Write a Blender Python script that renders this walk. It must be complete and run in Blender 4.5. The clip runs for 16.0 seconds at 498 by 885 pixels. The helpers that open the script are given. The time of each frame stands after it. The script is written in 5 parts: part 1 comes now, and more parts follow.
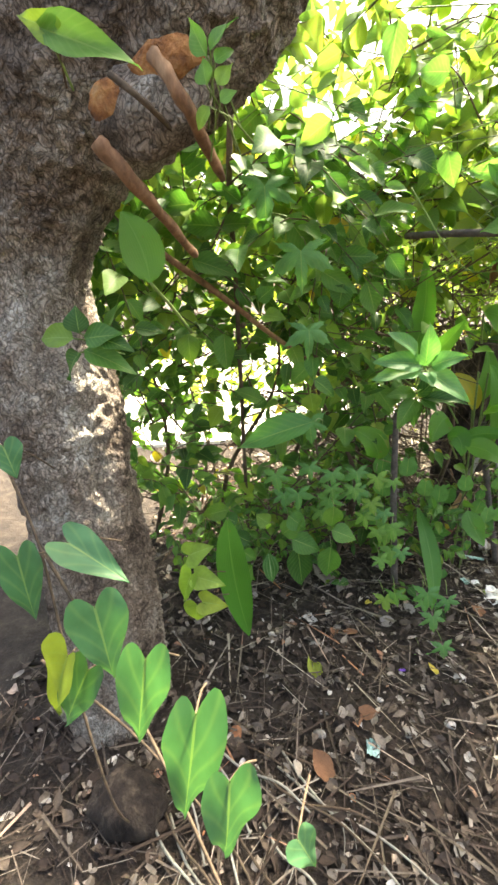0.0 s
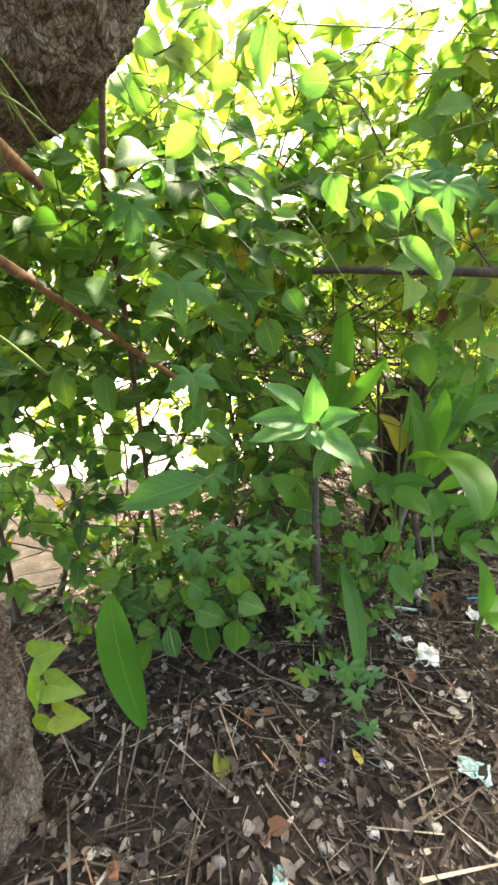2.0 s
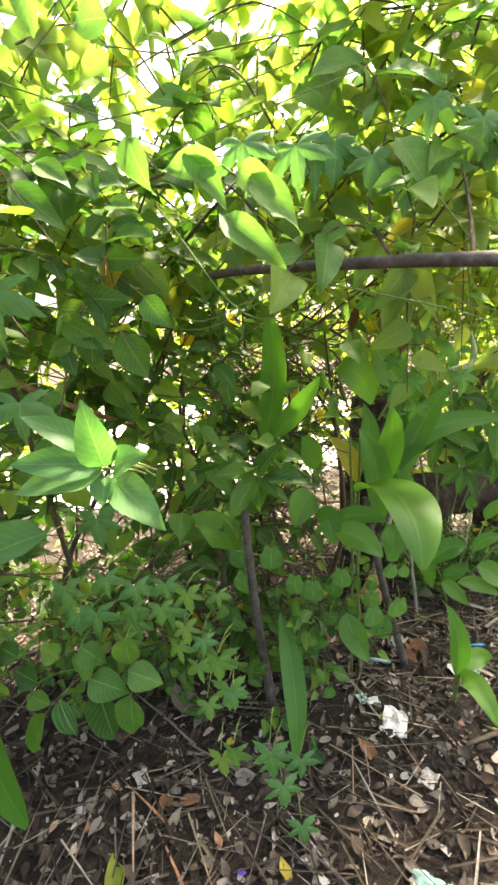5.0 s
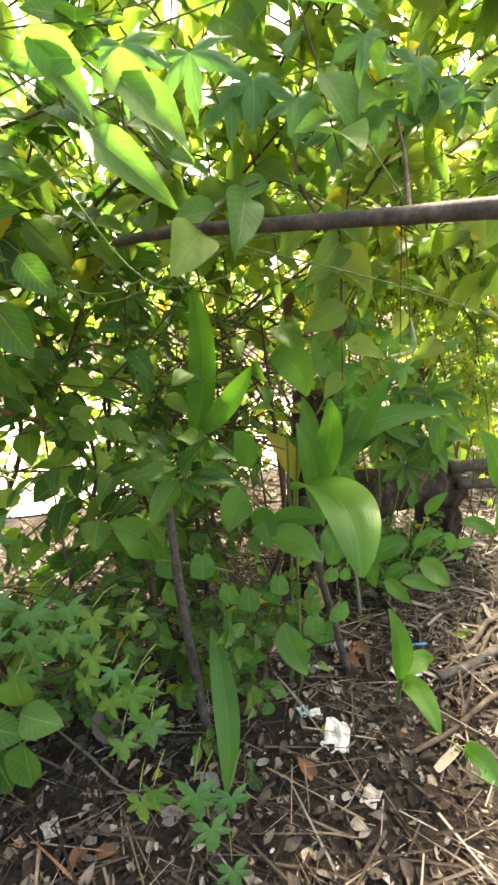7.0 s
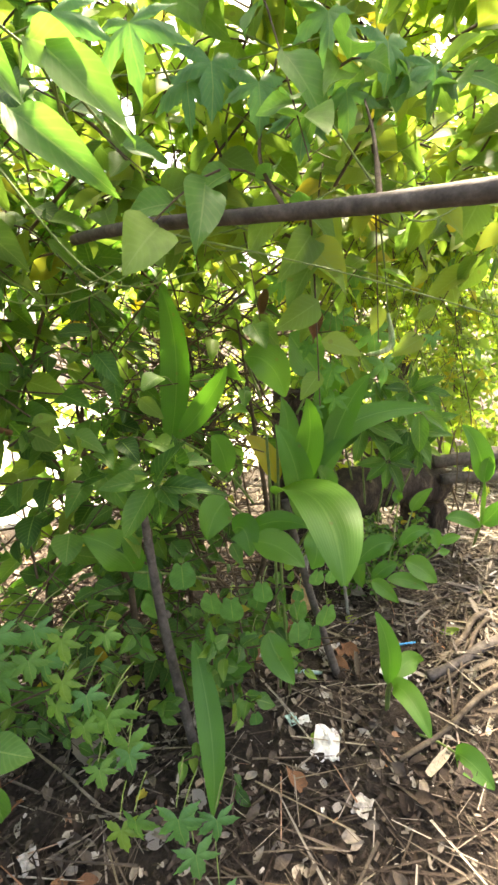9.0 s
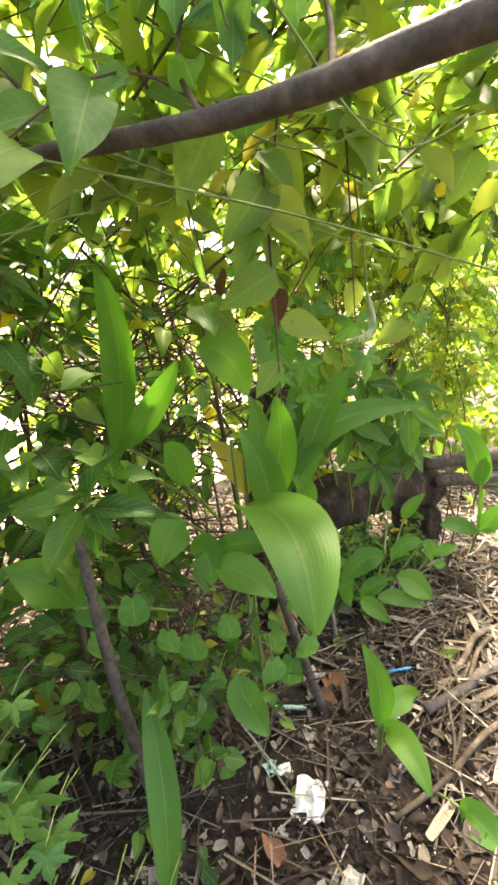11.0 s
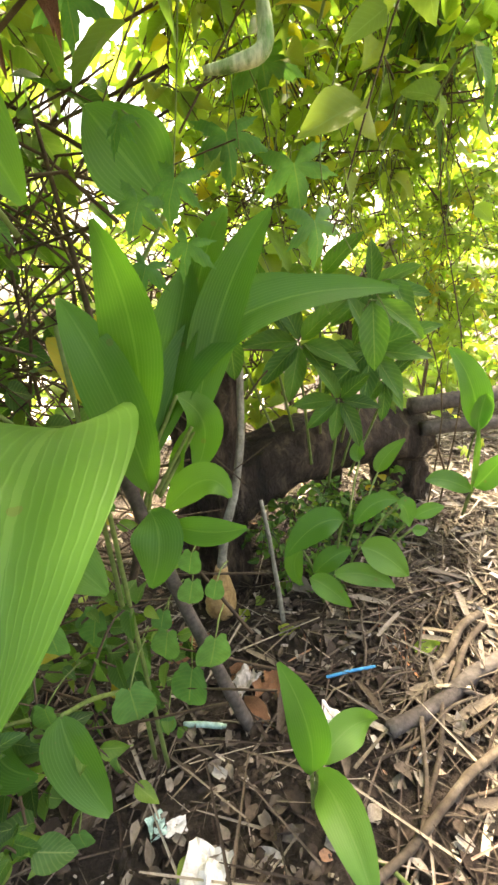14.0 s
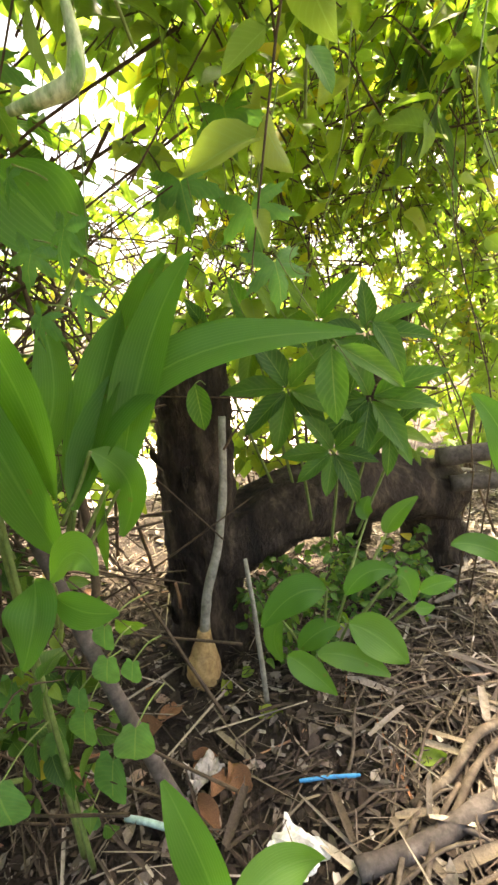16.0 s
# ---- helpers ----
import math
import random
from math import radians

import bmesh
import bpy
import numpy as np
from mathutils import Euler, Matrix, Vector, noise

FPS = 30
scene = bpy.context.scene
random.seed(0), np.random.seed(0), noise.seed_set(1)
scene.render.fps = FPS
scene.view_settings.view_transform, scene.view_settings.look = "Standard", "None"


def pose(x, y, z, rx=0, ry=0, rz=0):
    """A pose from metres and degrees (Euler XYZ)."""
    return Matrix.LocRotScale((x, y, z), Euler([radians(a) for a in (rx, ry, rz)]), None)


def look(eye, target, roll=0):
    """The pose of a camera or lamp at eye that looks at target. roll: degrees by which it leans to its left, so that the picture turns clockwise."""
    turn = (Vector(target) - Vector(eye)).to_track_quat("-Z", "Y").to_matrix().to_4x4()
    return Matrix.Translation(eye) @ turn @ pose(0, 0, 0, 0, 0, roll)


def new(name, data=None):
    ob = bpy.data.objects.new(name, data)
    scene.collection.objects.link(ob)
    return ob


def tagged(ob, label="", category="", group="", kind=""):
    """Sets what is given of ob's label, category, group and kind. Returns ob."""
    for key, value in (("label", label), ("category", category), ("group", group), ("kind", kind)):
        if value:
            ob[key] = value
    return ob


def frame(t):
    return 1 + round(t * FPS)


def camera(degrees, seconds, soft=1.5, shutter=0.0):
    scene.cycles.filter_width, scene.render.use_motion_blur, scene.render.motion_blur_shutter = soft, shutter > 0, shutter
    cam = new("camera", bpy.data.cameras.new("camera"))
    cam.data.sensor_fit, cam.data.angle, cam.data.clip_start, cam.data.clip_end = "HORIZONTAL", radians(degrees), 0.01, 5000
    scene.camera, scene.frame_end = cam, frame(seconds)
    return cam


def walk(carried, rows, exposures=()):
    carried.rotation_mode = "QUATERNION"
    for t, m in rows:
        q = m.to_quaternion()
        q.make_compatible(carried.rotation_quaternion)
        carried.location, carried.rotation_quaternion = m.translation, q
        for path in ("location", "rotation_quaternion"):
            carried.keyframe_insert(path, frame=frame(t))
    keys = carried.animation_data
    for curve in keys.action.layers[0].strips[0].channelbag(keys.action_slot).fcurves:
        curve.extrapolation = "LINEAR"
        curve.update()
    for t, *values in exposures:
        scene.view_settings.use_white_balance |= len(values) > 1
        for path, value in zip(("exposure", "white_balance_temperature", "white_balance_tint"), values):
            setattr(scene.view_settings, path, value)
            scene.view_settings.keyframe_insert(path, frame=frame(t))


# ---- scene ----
EXPOSURE = 3.12
cam = camera(60.7, 16.0, 2.8)
PATH = [
    (0, (0.763, 0.229, 1.486), (0.303, 2.067, 0.845), -1.8),
    (0.5, (0.822, 0.252, 1.506), (0.381, 2.119, 0.941), -1.1),
    (1, (0.823, 0.261, 1.514), (0.45, 2.141, 0.944), -1.3),
    (1.5, (0.869, 0.35, 1.531), (0.588, 2.244, 0.953), -1.5),
    (2, (0.922, 0.502, 1.506), (0.659, 2.414, 0.981), -0.3),
    (2.5, (0.936, 0.594, 1.518), (0.698, 2.522, 1.046), -0.9),
    (3, (0.961, 0.631, 1.508), (0.68, 2.56, 1.064), -1.1),
    (3.5, (1.073, 0.689, 1.496), (0.79, 2.626, 1.086), -1.5),
    (4, (1.164, 0.743, 1.496), (0.822, 2.672, 1.096), -1.3),
    (4.5, (1.213, 0.76, 1.488), (0.826, 2.687, 1.117), -2.0),
    (5, (1.262, 0.796, 1.48), (0.902, 2.715, 1.046), -2.6),
    (5.2, (1.283, 0.822, 1.475), (0.968, 2.745, 1.026), -2.1),
    (7.3, (1.32, 0.966, 1.425), (1.203, 2.913, 0.981), -2.3),
    (7.5, (1.32, 0.975, 1.42), (1.207, 2.924, 0.982), -2.8),
    (8, (1.327, 0.993, 1.421), (1.207, 2.932, 0.946), -2.9),
    (8.2, (1.312, 0.98, 1.432), (1.223, 2.92, 0.951), -2.7),
    (10.3, (1.421, 1.163, 1.443), (1.359, 3.117, 1.022), -3.4),
    (10.5, (1.381, 1.191, 1.421), (1.394, 3.144, 0.992), -2.8),
    (11, (1.433, 1.227, 1.397), (1.392, 3.175, 0.946), -4.1),
    (11.5, (1.524, 1.311, 1.361), (1.441, 3.263, 0.933), -4.0),
    (12, (1.562, 1.417, 1.308), (1.436, 3.368, 0.886), -3.6),
    (12.5, (1.606, 1.498, 1.246), (1.485, 3.454, 0.846), -1.4),
    (13, (1.639, 1.545, 1.168), (1.589, 3.469, 0.626), -4.5),
    (13.5, (1.642, 1.635, 1.135), (1.566, 3.553, 0.573), -3.3),
    (14, (1.694, 1.706, 1.126), (1.652, 3.611, 0.516), -4.3),
    (14.5, (1.756, 1.726, 1.149), (1.632, 3.609, 0.485), -4.6),
    (15, (1.858, 1.758, 1.11), (1.744, 3.651, 0.476), -6.7),
    (15.5, (1.952, 1.82, 1.109), (1.735, 3.743, 0.605), -7.2),
    (16, (1.967, 1.838, 1.117), (1.617, 3.765, 0.709), -5.1),
]
walk(cam, [(t, look(eye, aim, roll)) for t, eye, aim, roll in PATH], [(0.0, EXPOSURE, 7500, 7), (6.0, EXPOSURE, 7900, 9), (11.0, EXPOSURE + 0.25, 8300, 11), (14.0, EXPOSURE + 0.25, 8400, 12), (16.0, EXPOSURE + 0.12, 8500, 13)])

# ---- daylight ----
SUN_DIR = Vector((0.30, 0.55, 1.15)).normalized()
world = bpy.data.worlds.new("sky")
scene.world = world
world.use_nodes = True
wn = world.node_tree
sky = wn.nodes.new("ShaderNodeTexSky")
sky.sky_type = "NISHITA"
sky.sun_disc = False
sky.sun_elevation = math.asin(SUN_DIR.z)
sky.sun_rotation = math.atan2(SUN_DIR.x, SUN_DIR.y)
sky.air_density, sky.dust_density, sky.ozone_density = 1.0, 6.0, 0.6
wn.links.new(sky.outputs[0], wn.nodes["Background"].inputs[0])
wn.nodes["Background"].inputs[1].default_value = 0.105
sun_data = bpy.data.lights.new("sun", "SUN")
sun_data.energy, sun_data.angle, sun_data.color = 5.0, radians(6), (1.0, 0.95, 0.84)
sun = new("sun", sun_data)
sun.matrix_world = look(SUN_DIR * 30, (0, 0, 0))

# ---- materials ----


def material(name):
    m = bpy.data.materials.new(name)
    m.use_nodes = True
    nt = m.node_tree
    return m, nt, nt.nodes["Principled BSDF"], nt.nodes["Material Output"]


def node(nt, kind, **inputs):
    n = nt.nodes.new(kind)
    for key, value in inputs.items():
        n.inputs[key.replace("_", " ")].default_value = value
    return n


def ramp(nt, source, stops):
    r = nt.nodes.new("ShaderNodeValToRGB")
    while len(r.color_ramp.elements) < len(stops):
        r.color_ramp.elements.new(0.5)
    for e, (at, colour) in zip(r.color_ramp.elements, stops):
        e.position, e.color = at, (*colour, 1)
    nt.links.new(source, r.inputs[0])
    return r.outputs[0]


def maths(nt, op, a, b=None):
    n = nt.nodes.new("ShaderNodeMath")
    n.operation = op
    for i, v in enumerate((a, b)):
        if v is None:
            continue
        if isinstance(v, (int, float)):
            n.inputs[i].default_value = v
        else:
            nt.links.new(v, n.inputs[i])
    return n.outputs[0]


def mixed(nt, factor, a, b, how="MIX"):
    n = nt.nodes.new("ShaderNodeMix")
    n.data_type, n.blend_type = "RGBA", how
    for key, v in (("Factor", factor), ("A", a), ("B", b)):
        i = [s for s in n.inputs if s.name == key and (s.type == "RGBA" or key == "Factor" and s.type == "VALUE")][0]
        if isinstance(v, (int, float)):
            i.default_value = v
        elif isinstance(v, tuple):
            i.default_value = (*v, 1)
        else:
            nt.links.new(v, i)
    return [s for s in n.outputs if s.type == "RGBA"][0]


def leaf_material(name, stops, single=True, veins=9.0, slant=5.0, gloss=0.55, through_light=0.45, rib=(0.22, 0.33, 0.10), vein=0.16, tint=(1.6, 1.75, 0.85), relief=0.18):
    """Leaf skin: colour by leaf, veins along the blade, light passing through it."""
    m, nt, bsdf, out = material(name)
    if single:
        chance = nt.nodes.new("ShaderNodeObjectInfo").outputs["Random"]
    else:
        chance = nt.nodes.new("ShaderNodeNewGeometry").outputs["Random Per Island"]
    colour = ramp(nt, chance, stops)
    uv = nt.nodes.new("ShaderNodeUVMap")
    sep = nt.nodes.new("ShaderNodeSeparateXYZ")
    nt.links.new(uv.outputs[0], sep.inputs[0])
    off = maths(nt, "ABSOLUTE", maths(nt, "SUBTRACT", sep.outputs[0], 0.5))
    wave = maths(nt, "SINE", maths(nt, "SUBTRACT", maths(nt, "MULTIPLY", sep.outputs[1], veins * 6.283), maths(nt, "MULTIPLY", off, slant * 6.283)))
    side = maths(nt, "POWER", maths(nt, "MULTIPLY", maths(nt, "ADD", wave, 1.0), 0.5), 6.0)
    mid = maths(nt, "LESS_THAN", off, 0.022)
    mark = maths(nt, "MAXIMUM", maths(nt, "MULTIPLY", side, vein), maths(nt, "MULTIPLY", mid, 0.5))
    coords = nt.nodes.new("ShaderNodeTexCoord")
    blotch = node(nt, "ShaderNodeTexNoise", Scale=3.0, Detail=4.0)
    nt.links.new(coords.outputs["Object"], blotch.inputs["Vector"])
    colour = mixed(nt, 0.55, colour, ramp(nt, blotch.outputs[0], [(0.3, (0.35, 0.37, 0.3)), (0.7, (0.72, 0.7, 0.66))]), "OVERLAY")
    colour = mixed(nt, mark, colour, rib)
    spots = node(nt, "ShaderNodeTexVoronoi", Scale=16.0)
    nt.links.new(coords.outputs["Object"], spots.inputs["Vector"])
    fleck = maths(nt, "MULTIPLY", maths(nt, "LESS_THAN", spots.outputs["Distance"], 0.1), 0.35)
    colour = mixed(nt, fleck, colour, (0.16, 0.12, 0.04))
    nt.links.new(colour, bsdf.inputs["Base Color"])
    bsdf.inputs["Roughness"].default_value = gloss
    bsdf.inputs["Specular IOR Level"].default_value = 0.4
    bump = node(nt, "ShaderNodeBump", Strength=relief, Distance=0.004)
    nt.links.new(mark, bump.inputs["Height"])
    nt.links.new(bump.outputs[0], bsdf.inputs["Normal"])
    trans = nt.nodes.new("ShaderNodeBsdfTranslucent")
    nt.links.new(mixed(nt, 1.0, colour, tint, "MULTIPLY"), trans.inputs[0])
    mix = nt.nodes.new("ShaderNodeMixShader")
    mix.inputs[0].default_value = through_light
    nt.links.new(bsdf.outputs[0], mix.inputs[1])
    nt.links.new(trans.outputs[0], mix.inputs[2])
    nt.links.new(mix.outputs[0], out.inputs["Surface"])
    return m


def surface(name, stops, scale=8.0, rough=0.85, bump=0.4, depth=0.01, stretch=(1, 1, 1), island=False, fine=60.0):
    """Rough natural surface with two scales of variation."""
    m, nt, bsdf, out = material(name)
    coords = nt.nodes.new("ShaderNodeTexCoord")
    grid = nt.nodes.new("ShaderNodeMapping")
    grid.inputs["Scale"].default_value = stretch
    nt.links.new(coords.outputs["Object"], grid.inputs[0])
    big = node(nt, "ShaderNodeTexNoise", Scale=scale, Detail=6.0, Roughness=0.65)
    small = node(nt, "ShaderNodeTexNoise", Scale=fine, Detail=5.0, Roughness=0.7)
    for n in (big, small):
        nt.links.new(grid.outputs[0], n.inputs["Vector"])
    if island:
        source = nt.nodes.new("ShaderNodeNewGeometry").outputs["Random Per Island"]
    else:
        source = big.outputs[0]
    colour = ramp(nt, source, stops)
    colour = mixed(nt, 0.7, colour, ramp(nt, small.outputs[0], [(0.3, (0.25, 0.25, 0.25)), (0.7, (0.75, 0.75, 0.75))]), "OVERLAY")
    nt.links.new(colour, bsdf.inputs["Base Color"])
    bsdf.inputs["Roughness"].default_value = rough
    bsdf.inputs["Specular IOR Level"].default_value = 0.3
    b = node(nt, "ShaderNodeBump", Strength=bump, Distance=depth)
    nt.links.new(maths(nt, "ADD", big.outputs[0], small.outputs[0]), b.inputs["Height"])
    nt.links.new(b.outputs[0], bsdf.inputs["Normal"])
    return m


GREEN = [(0.0, (0.026, 0.08, 0.018)), (0.45, (0.055, 0.15, 0.03)), (0.85, (0.085, 0.19, 0.035)), (1.0, (0.14, 0.22, 0.03))]
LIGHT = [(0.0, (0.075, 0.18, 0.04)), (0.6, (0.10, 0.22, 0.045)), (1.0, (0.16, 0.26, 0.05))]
GREYISH = [(0.0, (0.065, 0.18, 0.06)), (1.0, (0.10, 0.23, 0.075))]
YELLOW = [(0.0, (0.13, 0.23, 0.035)), (0.7, (0.19, 0.27, 0.04)), (1.0, (0.30, 0.31, 0.045))]
M_LEAF = leaf_material("leaf_green", GREEN)
M_LIGHT = leaf_material("leaf_light", LIGHT, tint=(1.5, 1.6, 1.0))
M_GREY = leaf_material("leaf_grey_green", GREYISH, gloss=0.5)
M_HEART = leaf_material("leaf_heart", [(0, (0.04, 0.125, 0.055)), (1, (0.06, 0.16, 0.068))], veins=3.5, slant=-3.0, through_light=0.25)
M_YELLOW = leaf_material("leaf_yellow_green", YELLOW)
M_GOLD = leaf_material("leaf_gold", [(0, (0.38, 0.31, 0.045)), (1, (0.48, 0.36, 0.05))], through_light=0.3)
M_BLADE = leaf_material("leaf_blade", [(0, (0.05, 0.16, 0.025)), (0.6, (0.075, 0.2, 0.03)), (1, (0.10, 0.23, 0.035))], veins=2.2, slant=17.0, gloss=0.45, rib=(0.15, 0.30, 0.07), vein=0.24, relief=0.35)
M_WHITE_VEIN = leaf_material("leaf_white_vein", [(0, (0.05, 0.14, 0.05)), (1, (0.05, 0.14, 0.05))], veins=1.0, rib=(0.5, 0.6, 0.45))
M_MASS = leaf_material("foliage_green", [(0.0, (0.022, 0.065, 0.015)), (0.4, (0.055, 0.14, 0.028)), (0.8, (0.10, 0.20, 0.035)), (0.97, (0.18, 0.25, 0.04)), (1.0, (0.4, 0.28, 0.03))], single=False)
# Lit copy of the hedge green: brighter base imitates sun glow up top.
M_SUNLIT = leaf_material("foliage_bright", [(0.0, (0.10, 0.19, 0.045)), (0.5, (0.15, 0.24, 0.05)), (0.93, (0.24, 0.29, 0.055)), (1.0, (0.42, 0.32, 0.05))], single=False, through_light=0.5, tint=(1.5, 1.6, 1.0))
# Base colours lifted to put sun glow into leaves that shade each other.
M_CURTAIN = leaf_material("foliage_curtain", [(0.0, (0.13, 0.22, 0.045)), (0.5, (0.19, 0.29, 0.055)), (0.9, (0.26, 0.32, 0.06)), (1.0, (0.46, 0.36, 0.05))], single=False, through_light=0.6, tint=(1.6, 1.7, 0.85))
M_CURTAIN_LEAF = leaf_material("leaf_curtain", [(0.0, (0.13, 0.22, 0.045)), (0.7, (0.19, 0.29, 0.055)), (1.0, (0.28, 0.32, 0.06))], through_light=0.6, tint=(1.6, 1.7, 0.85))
M_STRAP = leaf_material("foliage_strap", [(0.0, (0.05, 0.12, 0.05)), (1.0, (0.10, 0.19, 0.08))], single=False, veins=2.0)


def bark_material(name):
    """Rough bark: plates parted by dark cracks, grey lichen on brown."""
    m, nt, bsdf, out = material(name)
    coords = nt.nodes.new("ShaderNodeTexCoord")
    warp = node(nt, "ShaderNodeTexNoise", Scale=14.0, Detail=4.0)
    nt.links.new(coords.outputs["Object"], warp.inputs["Vector"])
    place = mixed(nt, 0.08, coords.outputs["Object"], warp.outputs["Color"], "ADD")
    grid = nt.nodes.new("ShaderNodeMapping")
    grid.inputs["Scale"].default_value = (1, 1, 0.6)
    nt.links.new(place, grid.inputs[0])
    cells = node(nt, "ShaderNodeTexVoronoi", Scale=85.0)
    cells.feature = "DISTANCE_TO_EDGE"
    big = node(nt, "ShaderNodeTexNoise", Scale=5.0, Detail=8.0, Roughness=0.7)
    fine = node(nt, "ShaderNodeTexNoise", Scale=75.0, Detail=6.0, Roughness=0.75)
    for n in (cells, big, fine):
        nt.links.new(grid.outputs[0], n.inputs["Vector"])
    colour = ramp(nt, big.outputs[0], [(0.34, (0.08, 0.06, 0.047)), (0.46, (0.27, 0.21, 0.165)), (0.56, (0.42, 0.36, 0.30)), (0.66, (0.66, 0.62, 0.55))])
    colour = mixed(nt, 0.9, colour, ramp(nt, fine.outputs[0], [(0.34, (0.15, 0.15, 0.15)), (0.66, (0.85, 0.85, 0.85))]), "OVERLAY")
    crack = ramp(nt, cells.outputs["Distance"], [(0.0, (0.25, 0.25, 0.25)), (0.13, (1, 1, 1))])
    colour = mixed(nt, 0.75, colour, crack, "MULTIPLY")
    nt.links.new(colour, bsdf.inputs["Base Color"])
    bsdf.inputs["Roughness"].default_value = 0.9
    bsdf.inputs["Specular IOR Level"].default_value = 0.25
    b = node(nt, "ShaderNodeBump", Strength=1.0, Distance=0.025)
    nt.links.new(maths(nt, "ADD", maths(nt, "MULTIPLY", crack, 0.5), fine.outputs[0]), b.inputs["Height"])
    nt.links.new(b.outputs[0], bsdf.inputs["Normal"])
    return m


M_BARK = bark_material("bark")
M_TWIG = surface("twig", [(0.3, (0.045, 0.032, 0.022)), (0.7, (0.12, 0.085, 0.055))], scale=20.0)
M_STEM = surface("stem_green", [(0.3, (0.09, 0.15, 0.04)), (0.7, (0.16, 0.21, 0.06))], scale=20.0, bump=0.1, rough=0.6)
M_BRANCH = surface("branch_bark", [(0.3, (0.045, 0.038, 0.034)), (0.6, (0.10, 0.085, 0.075)), (0.8, (0.2, 0.18, 0.16))], scale=25.0, stretch=(1, 1, 1), depth=0.004)
M_ROT = surface("rotten_wood", [(0.35, (0.014, 0.010, 0.008)), (0.52, (0.038, 0.027, 0.02)), (0.7, (0.12, 0.09, 0.065))], scale=9.0, stretch=(1.6, 1.6, 0.5), bump=1.0, depth=0.02)
M_CUT = surface("cut_wood", [(0.3, (0.09, 0.045, 0.025)), (0.55, (0.20, 0.11, 0.06)), (0.75, (0.34, 0.21, 0.12))], scale=22.0, stretch=(1, 1, 0.3))
M_SCAR = surface("wound_wood", [(0.3, (0.10, 0.045, 0.02)), (0.48, (0.33, 0.13, 0.04)), (0.6, (0.48, 0.23, 0.08)), (0.75, (0.5, 0.33, 0.17))], scale=26.0, bump=1.0, depth=0.03)
M_BULB = surface("bulb_skin", [(0.3, (0.25, 0.15, 0.06)), (0.7, (0.48, 0.33, 0.16))], scale=18.0)
M_GREYSTEM = surface("grey_stem", [(0.3, (0.16, 0.15, 0.12)), (0.7, (0.33, 0.32, 0.27))], scale=18.0, rough=0.6)
M_SOIL = surface("soil", [(0.3, (0.014, 0.010, 0.008)), (0.5, (0.034, 0.025, 0.019)), (0.7, (0.07, 0.054, 0.042))], scale=9.0, bump=1.0, depth=0.02, fine=90.0)
M_LITTER = surface("dead_leaves", [(0.0, (0.025, 0.016, 0.011)), (0.35, (0.052, 0.037, 0.028)), (0.7, (0.10, 0.078, 0.06)), (0.9, (0.19, 0.16, 0.13)), (0.965, (0.36, 0.32, 0.27)), (1.0, (0.30, 0.13, 0.06))], island=True, fine=70.0)
M_STRAW = surface("straw", [(0.0, (0.03, 0.021, 0.015)), (0.5, (0.082, 0.062, 0.043)), (0.85, (0.20, 0.165, 0.115)), (1.0, (0.42, 0.37, 0.29))], island=True, fine=80.0, rough=0.6)
M_DRY = surface("dry_stick", [(0.3, (0.04, 0.029, 0.021)), (0.55, (0.10, 0.078, 0.057)), (0.75, (0.22, 0.185, 0.14))], scale=16.0, stretch=(1, 1, 1), depth=0.004)
M_CHIP = surface("pale_chips", [(0.0, (0.10, 0.085, 0.07)), (0.7, (0.24, 0.21, 0.18)), (1.0, (0.5, 0.47, 0.43))], island=True)
M_BROWN = surface("dry_leaf", [(0.3, (0.11, 0.05, 0.027)), (0.7, (0.24, 0.125, 0.065))], scale=30.0)
M_PAPER = surface("crumpled_paper", [(0.3, (0.62, 0.61, 0.58)), (0.7, (0.8, 0.79, 0.76))], scale=20.0, bump=0.6)
M_TEAL = surface("teal_plastic", [(0.3, (0.25, 0.42, 0.38)), (0.7, (0.4, 0.58, 0.52))], scale=20.0, rough=0.4)
M_BLUE = surface("blue_plastic", [(0.3, (0.03, 0.26, 0.55)), (0.7, (0.05, 0.36, 0.68))], scale=20.0, rough=0.35, bump=0.05)
M_GOURD = surface("striped_gourd", [(0.4, (0.10, 0.20, 0.05)), (0.55, (0.40, 0.46, 0.26))], scale=14.0, stretch=(2.5, 2.5, 0.4), rough=0.5, bump=0.2)
M_STONE = surface("grey_stone", [(0.3, (0.12, 0.11, 0.10)), (0.7, (0.3, 0.28, 0.25))], scale=14.0)

# ---- shapes ----
rng = random.Random(7)


def mesh_of(name, verts, faces, uvs=None, mat=None, smooth=True):
    me = bpy.data.meshes.new(name)
    me.from_pydata([tuple(v) for v in verts], [], [tuple(f) for f in faces])
    if uvs is not None:
        layer = me.uv_layers.new(name="UVMap")
        loops = np.empty(len(me.loops), dtype=np.int32)
        me.loops.foreach_get("vertex_index", loops)
        layer.data.foreach_set("uv", np.asarray(uvs, dtype=np.float32)[loops].ravel())
    if smooth:
        me.polygons.foreach_set("use_smooth", np.ones(len(me.polygons), dtype=bool))
    if mat:
        me.materials.append(mat)
    me.update()
    return me


def thing(name, at, label, category, group="", kind=""):
    ob = new(name)
    ob.location = at
    return tagged(ob, label, category, group, kind)


def part(name, me, parent, label="", m=None, kind=""):
    """One mesh under a thing; m is its pose in the world."""
    ob = new(name, me)
    ob.parent = parent
    ob.matrix_parent_inverse = Matrix.Translation(parent.location).inverted()
    if m is not None:
        ob.matrix_basis = m
    return tagged(ob, label, kind=kind)


